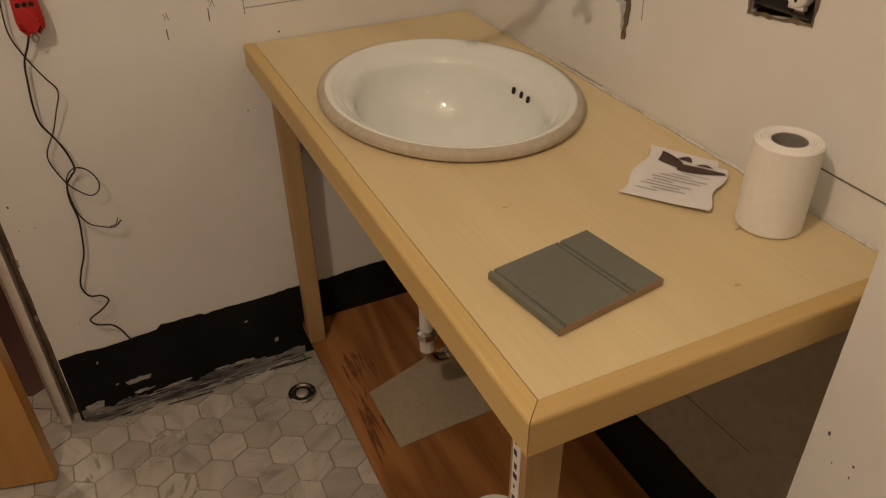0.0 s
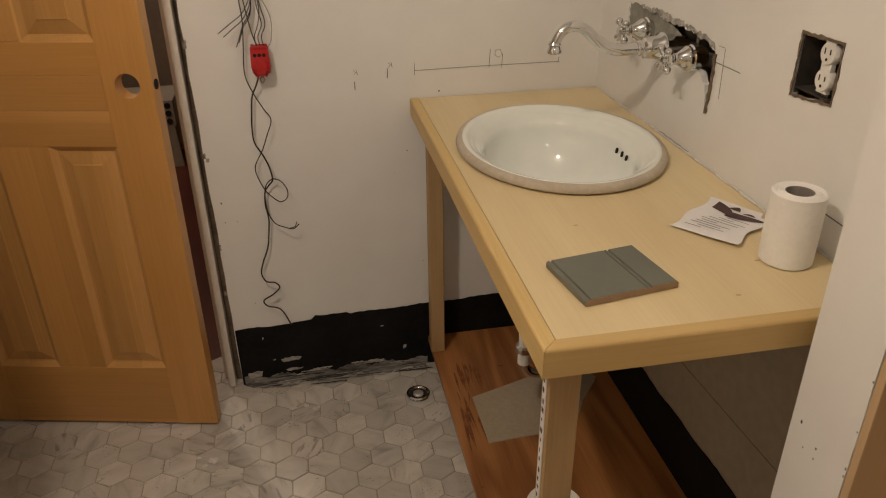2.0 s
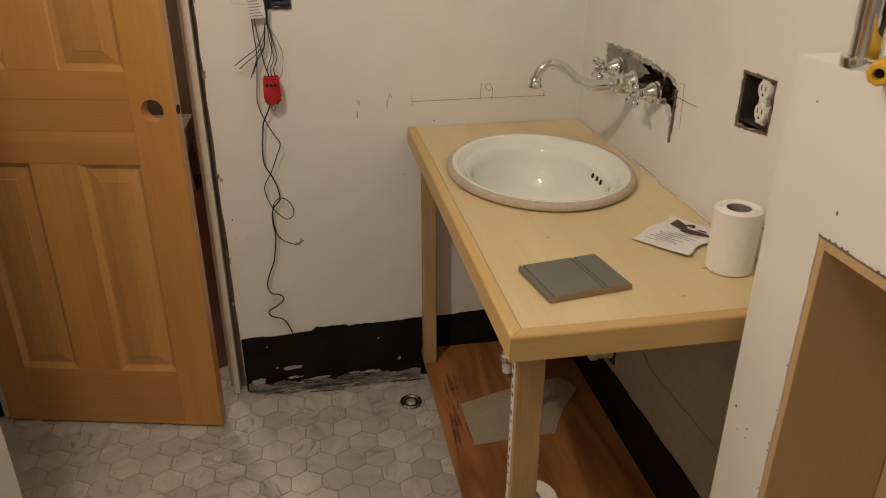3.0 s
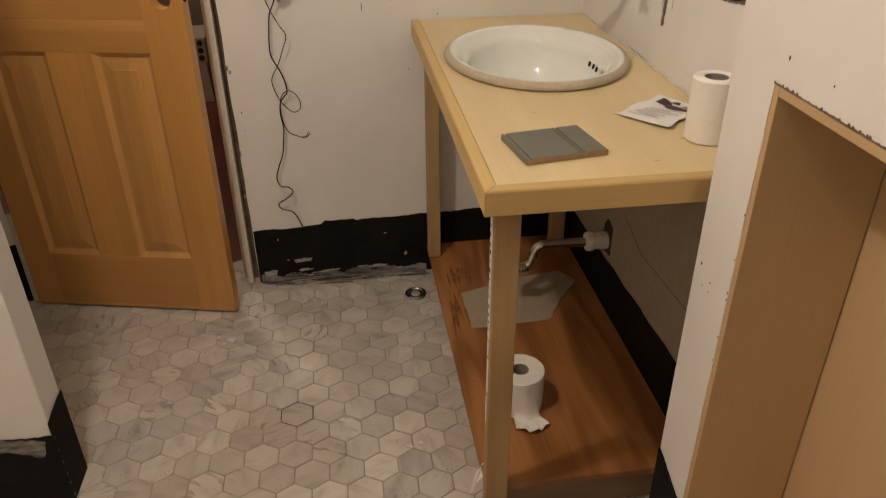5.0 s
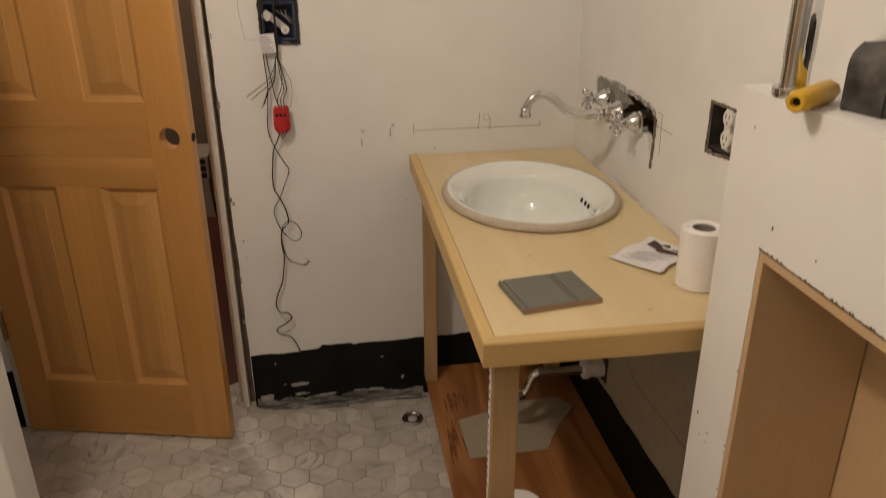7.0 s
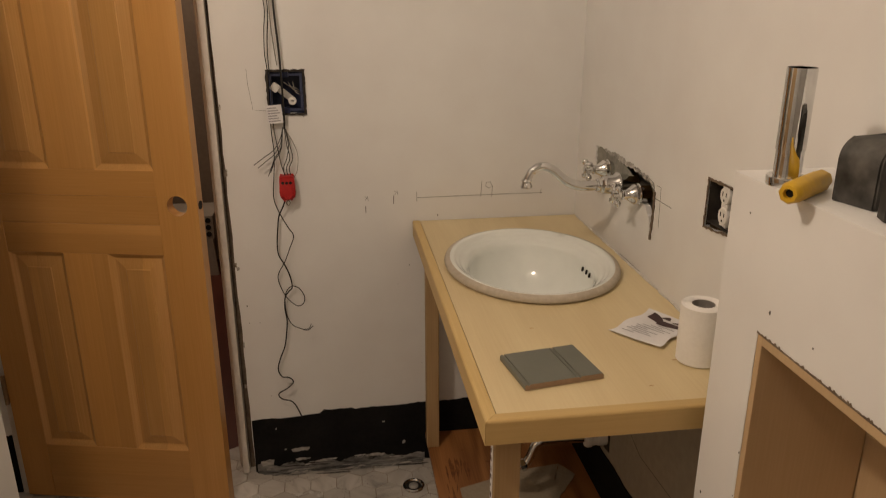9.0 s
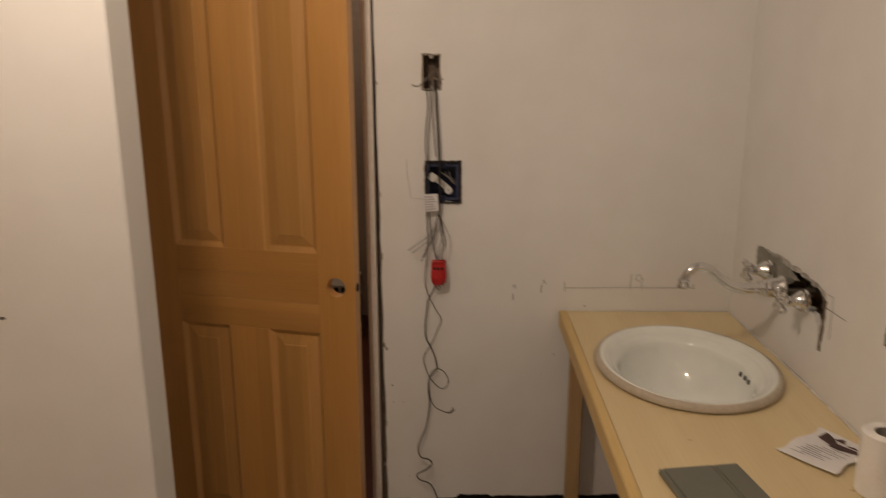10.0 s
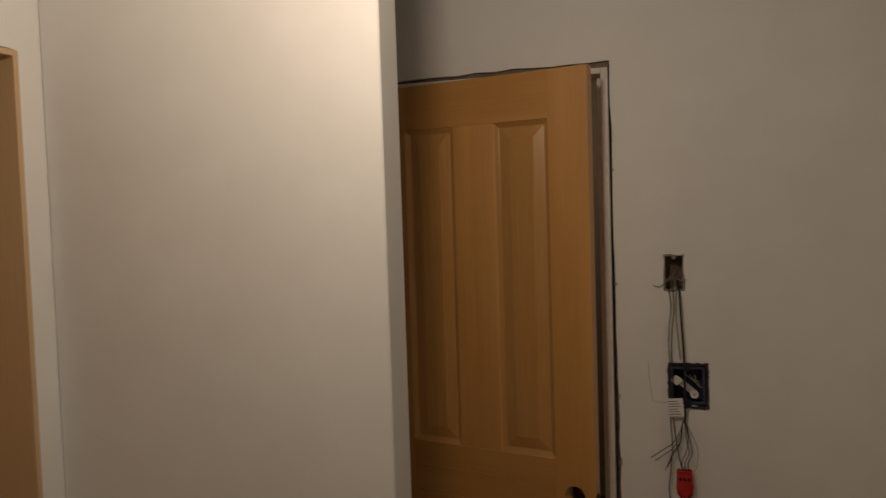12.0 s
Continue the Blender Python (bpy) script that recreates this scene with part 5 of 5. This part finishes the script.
for x, z, r in ((-0.419, 0.832, 0.003), (-0.988, 0.575, 0.003), (-0.955, 0.52, 0.002), (-0.985, 0.52, 0.0015), (-0.505, 0.68, 0.002), (-0.44, 0.505, 0.0018), (-0.79, 1.13, 0.0018), (-0.782, 1.195, 0.0015), (-0.54, 0.62, 0.0012), (-0.94, 0.27, 0.0018), (-0.47, 0.35, 0.0018)):
    lathe(specks, [(r * 0.65, 0), (r * 0.45, 0.0008)], 8, pose(x, 0.0, z, 90, 0, 0), 1.0, 1 + rng.random())
single("trim_specks", specks, PENCIL, "dark specks and nail holes in the drywall", "specks", "structure")
specks = bmesh.new()
for y, z, r in ((-1.268, 1.055, 0.0020), (-1.364, 1.050, 0.0012), (-1.157, 0.692, 0.0018), (-1.171, 0.660, 0.0008), (-1.193, 0.677, 0.0015), (-1.193, 0.660, 0.0012), (-1.19, 1.17, 0.0012)):
    lathe(specks, [(r, 0), (r * 0.7, 0.0008)], 8, pose(PONY_X, y, z, 0, -90, 0), 1.0 + rng.random(), 1)
for z, r in ((0.825, 0.0014), (0.751, 0.001), (0.693, 0.0018), (0.681, 0.0014), (0.611, 0.0013), (0.566, 0.001)):
    lathe(specks, [(r, 0), (r * 0.5, 0.0011)], 7, pose(PONY_X, NICHE_Y1 + 0.002, z, 0, -90, 0), 1.6, 0.6)
lathe(specks, [(0.004, 0), (0.003, 0.0008)], 8, pose(-1.605, STUB_F, 1.08, 90, 0, 0), 2.2, 0.8)
single("trim_specks", specks, PENCIL, "dark nail holes in the low wall", "specks", "structure")
lines = bmesh.new()
tube(lines, [V3((-0.0006, -0.550, 1.0155)), V3((-0.0006, -0.642, 1.0165))], 0.0006, 5)
tube(lines, [V3((-0.0006, -0.583, 1.046)), V3((-0.0006, -0.587, 0.955))], 0.0004, 5)
tube(lines, [V3((-0.0006, -0.583, 1.047)), V3((-0.0006, -0.560, 1.046))], 0.0004, 5)
tube(lines, [V3((-0.0006, -0.925, 0.877)), V3((-0.0006, -1.06, 0.874))], 0.0009, 5)
# Not pencil: wavy dark line drawn for the gap between top and wall.
tube(lines, [V3((-0.0008, -0.38 - 0.13 * k / 20, VZ + 0.003 + 0.0006 * math.sin(k))) for k in range(21)], 0.0005, 5)
tube(lines, [V3((-0.0048, -0.50, 0.42)), V3((-0.0048, -0.62, 0.38)), V3((-0.0048, -0.98, 0.40))], 0.0006, 5)
single("trim_pencil_marks", lines, PENCIL, "pencil guide lines and a drawn dark gap line on the side wall", "pencil marks", "structure")
# caulk and dust where the top meets the wall
bm = bmesh.new()
rng = random.Random(73)
tube(bm, [V3((-0.002 - rng.uniform(0, 0.003), -0.02 - 1.06 * k / 60, VZ + rng.uniform(-0.0005, 0.0012))) for k in range(61)], [0.0015 + rng.uniform(0, 0.0018) for _ in range(61)], 5)
single("trim_caulk", bm, DAB, "uneven plaster line where the top meets the wall", "caulk", "structure")

# ---- recess lining ----
def lining(name, x0, x1, y0, y1, z0, z1, label, far):
    n_ = thing(name, ((x0 + x1) / 2, (y0 + y1) / 2, z0), label, "recess", kind="structure")
    p = 0.012
    sx = 1 if far > 0 else -1
    part("side_panel", boxed(x0, x1, y1 - p, y1, z0, z1, 0.0006), NICHE, n_)
    part("side_panel", boxed(x0, x1, y0, y0 + p, z0, z1, 0.0006), NICHE, n_)
    part("top_panel", boxed(x0, x1, y0 + p, y1 - p - 0.0002, z1 - p, z1, 0.0006), NICHE, n_)
    part("bottom_panel", boxed(x0, x1, y0 + p, y1 - p - 0.0002, z0, z0 + p, 0.0006), NICHE, n_)
    bx0, bx1 = (x1 + 0.0025, x1 + 0.011) if sx > 0 else (x0 - 0.011, x0 - 0.0025)
    part("back_panel", boxed(bx0, bx1, y0, y1, z0, z1), NICHE, n_)
    return n_


low = lining("shelf_recess", PONY_X - 0.001, NICHE_X, NICHE_Y0 + 0.002, NICHE_Y1 - 0.002, NICHE_Z0 + 0.002, NICHE_Z1 - 0.002, "open maple plywood shelf recess in the low wall", 1)
bm = bmesh.new()
rng = random.Random(81)
bits = [(NICHE_Y1 - 0.70 * k / 280, NICHE_Z1 + rng.choice((0.0003, 0.0005, 0.0008, 0.0012, 0.0018, 0.0036)) + rng.uniform(-0.0003, 0.0003)) for k in range(281)]
bm = slab([(NICHE_Y0, NICHE_Z1 - 0.001), (NICHE_Y1, NICHE_Z1 - 0.001)] + bits, [], 0.0012, on_right(PONY_X - 0.0016))
part("torn_edge", bm, BROWNBOX, low, "torn brown drywall paper edge")
lining("shelf_recess", LEFT - 0.22, LEFT + 0.006, -1.898, -0.907, 0.202, 2.018, "plywood-edged recess in the left wall", -1)

# ---- things on the ledge ----
L0 = LEDGE + 0.0003
pipe = thing("tailpiece_tube", (-0.124, -1.222, L0), "polished chrome drain tailpiece standing on the ledge", "pipe")
at = Matrix.Translation((-0.124, -1.222, L0))
part("tube", lathe(bmesh.new(), [(0.0175, 0.012), (0.0175, 0.045), (0.0185, 0.048), (0.0185, 0.150), (0.0175, 0.150), (0.0165, 0.05), (0.0165, 0.012)], 36, at, close=True), CHROME, pipe, "", 40)
part("collar", lathe(bmesh.new(), [(0.0155, 0.0), (0.0245, 0.0), (0.0255, 0.002), (0.0255, 0.011), (0.024, 0.0125), (0.0155, 0.0125)], 36, at, close=True), CHROME, pipe, "flared chrome collar", 40)

handle = thing("tool_handle", (-0.125, -1.267, L0), "yellow hexagonal plastic tool handle lying down", "tool handle")
a0, a1 = V3((-0.180, -1.316, L0 + 0.0134)), V3((-0.093, -1.253, L0 + 0.0134))
d = (a1 - a0).normalized()
m = Matrix.Translation(a0) @ d.to_track_quat("Z", "Y").to_matrix().to_4x4()
ln = (a1 - a0).length
part("grip", lathe(bmesh.new(), [(0.0055, 0.006), (0.0065, 0.0), (0.0108, 0.0), (0.0132, 0.004), (0.0142, 0.012), (0.0142, ln - 0.01), (0.0115, ln), (0.0055, ln), (0.0055, 0.02)], 8, m, close=True), YELLOW, handle, "", 50)
part("socket", lathe(bmesh.new(), [(0.0052, 0.0065), (0.0052, 0.012)], 16, m), DARKHOLE, handle, "dark hollow end")

tape = thing("tape_measure", (-0.066, -1.323, L0), "scuffed black rubber-cased tape measure", "tape measure")
corner = lambda cx, cz, r, a0: [(cx + r * math.cos(radians(a0 + 18 * k)), cz + r * math.sin(radians(a0 + 18 * k))) for k in range(6)]
sec = [(-0.042, 0.0), (0.042, 0.0), (0.0445, 0.003)] + corner(0.0165, 0.050, 0.028, 0) + corner(-0.0185, 0.052, 0.026, 90) + [(-0.0445, 0.003)]
bm = slab([(u, v * 1.06) for u, v in sec], [], 0.060, Matrix(((1, 0, 0, 0), (0, 0, 1, -0.030), (0, 1, 0, 0), (0, 0, 0, 1))))
bmesh.ops.bevel(bm, geom=[e for e in bm.edges if len(e.link_faces) == 2 and e.calc_face_angle() > 1.2], offset=0.0028, segments=2, affect="EDGES")
TM = pose(-0.066, -1.323, L0, 0, 0, 13) @ Matrix.Scale(0.93, 4)
bm.transform(TM)
part("case", bm, SCUFFED, tape, "", 40)
bm = lathe(bmesh.new(), [(0.030, 0), (0.030, 0.0012), (0.027, 0.0018), (0.026, 0.0008)], 36, pose(0, -0.030, 0.041, 90, 0, 0))
bm.transform(TM)
part("badge", bm, BROWNBOX, tape, "round dark badge", 40)
plate = thing("dark_carton", (-0.085, -1.399, L0), "small black printed carton on the ledge", "carton")
CM = pose(-0.085, -1.399, L0, 0, 0, -20)
bm = boxed(-0.03, 0.03, -0.012, 0.012, 0, 0.062, 0.001)
bm.transform(CM)
part("carton", bm, RUBBER, plate)
txt = bpy.data.curves.new("lettering", "FONT")
txt.body, txt.size, txt.extrude, txt.align_x = "SIGNATURE", 0.011, 0.0002, "LEFT"
letter = new("lettering", txt)
letter.data.materials.append(PAPER)
letter.parent = plate
letter.matrix_parent_inverse = Matrix.Translation((-0.085, -1.399, L0)).inverted()
letter.matrix_basis = CM @ pose(-0.014, -0.0126, 0.003, 90, -90, 0)

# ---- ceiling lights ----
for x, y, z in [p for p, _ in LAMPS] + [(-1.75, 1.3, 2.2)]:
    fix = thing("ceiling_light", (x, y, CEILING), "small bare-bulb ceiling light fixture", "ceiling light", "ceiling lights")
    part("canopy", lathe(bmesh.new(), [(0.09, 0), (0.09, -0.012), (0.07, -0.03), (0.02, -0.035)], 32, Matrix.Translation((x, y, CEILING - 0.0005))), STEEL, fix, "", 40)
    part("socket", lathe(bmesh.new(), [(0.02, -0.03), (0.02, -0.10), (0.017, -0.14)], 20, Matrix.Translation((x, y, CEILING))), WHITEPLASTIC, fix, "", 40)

# ---- stool in the hall, seen through the gap ----
stool = thing("step_stool", (-1.56, 2.0, -0.01), "low cream plastic step stool in the hall", "stool")
part("side", slab([(-1.75, -0.01), (-1.68, -0.01), (-1.66, 0.06), (-1.60, 0.10), (-1.52, 0.10), (-1.46, 0.06), (-1.44, -0.01), (-1.37, -0.01), (-1.385, 0.20), (-1.735, 0.20)], [], 0.02, on_back(1.86)), DIM_WORN_CREAM, stool)
part("side", slab([(-1.75, -0.01), (-1.68, -0.01), (-1.66, 0.06), (-1.60, 0.10), (-1.52, 0.10), (-1.46, 0.06), (-1.44, -0.01), (-1.37, -0.01), (-1.385, 0.20), (-1.735, 0.20)], [], 0.02, on_back(2.12)), DIM_WORN_CREAM, stool)
part("tread", slab(rect(-1.745, -1.375, 0.2005, 0.325), [], 0.28, on_back(1.86)), DIM_WORN_CREAM, stool)
for i in range(9):
    for j in range(3):
        part("hole", lathe(bmesh.new(), [(0.0145, 0), (0.0145, 0.002)], 14, pose(-1.72 + 0.040 * i, 1.8595, 0.225 + 0.038 * j, 90, 0, 0)), DARKHOLE, stool, "dark round hole")

# ---- floor tiles ----
PITCH = 0.0797
TILE_R = (PITCH - 0.0028) / math.sqrt(3)
ORIGIN = (-0.8725, -0.6435)


def hexagon(bm, cx=0.0, cy=0.0, top=0.0, tilt=(0.0, 0.0)):
    ring = lambda r, z: [bm.verts.new((cx + r * math.cos(a), cy + r * math.sin(a), z + tilt[0] * r * math.cos(a) + tilt[1] * r * math.sin(a))) for a in (math.pi / 2 + k * math.pi / 3 for k in range(6))]
    lo, mid_, hi = ring(TILE_R, -0.005), ring(TILE_R, top - 0.0012), ring(TILE_R - 0.0012, top)
    for a, b in ((lo, mid_), (mid_, hi)):
        for k in range(6):
            bm.faces.new((a[k], a[(k + 1) % 6], b[(k + 1) % 6], b[k]))
    bm.faces.new(hi)


def hex_ring(r):
    return [(ORIGIN[0] + r * math.cos(a), ORIGIN[1] + r * math.sin(a)) for a in (math.pi / 2 + k * math.pi / 3 for k in range(6))]


single("trim_joint", slab(hex_ring(PITCH / math.sqrt(3) + 0.0004), [hex_ring(PITCH / math.sqrt(3) - 0.0011)[::-1]], 0.0006, on_flat(-0.0010)), DARKHOLE, "open dark joint round one tile", "joint", "structure")
variants = []
rng = random.Random(91)
for k in range(5):
    bm = bmesh.new()
    hexagon(bm, 0, 0, 0.0, (rng.uniform(-0.006, 0.006), rng.uniform(-0.006, 0.006)))
    variants.append(mesh_of("tile", bm, MARBLE))
tiles = thing("floor_tiles", (-0.9, -0.55, 0.0), "honed white marble hexagon floor tiles with grey veins", "floor tiles", kind="structure")
rest = bmesh.new()
count = 0
for j in range(-40, 12):
    for i in range(-18, 14):
        x = ORIGIN[0] + PITCH * (i + 0.5 * (j % 2))
        y = ORIGIN[1] + PITCH * math.sqrt(3) / 2 * j
        if x < LEFT - 0.02 or x > -0.02 or y > 0.135 or y < FRONT:
            continue
        if y > 0.0 and not (-1.72 < x < -1.03):
            continue
        if x > -0.398 and y > -1.0:
            continue
        near = -1.66 < x < -0.39 and -1.08 < y < 0.03 and not (x < STUB_X and y < -0.70)
        if near and count < 300:
            ob = new("tile", variants[rng.randrange(5)])
            ob.parent = tiles
            ob.location = (x + 0.9 + rng.uniform(-0.0004, 0.0004), y + 0.55 + rng.uniform(-0.0004, 0.0004), rng.uniform(-0.0006, 0.0004))
            ob.rotation_euler = (0, 0, rng.randrange(6) * math.pi / 3)
            count += 1
        else:
            hexagon(rest, x, y, 0.0)
rest.transform(Matrix.Translation((0.9, 0.55, 0)))
far_tiles = new("tile_field", mesh_of("tile_field", rest, MARBLE))
far_tiles.parent = tiles
tagged(far_tiles, kind="stuff")
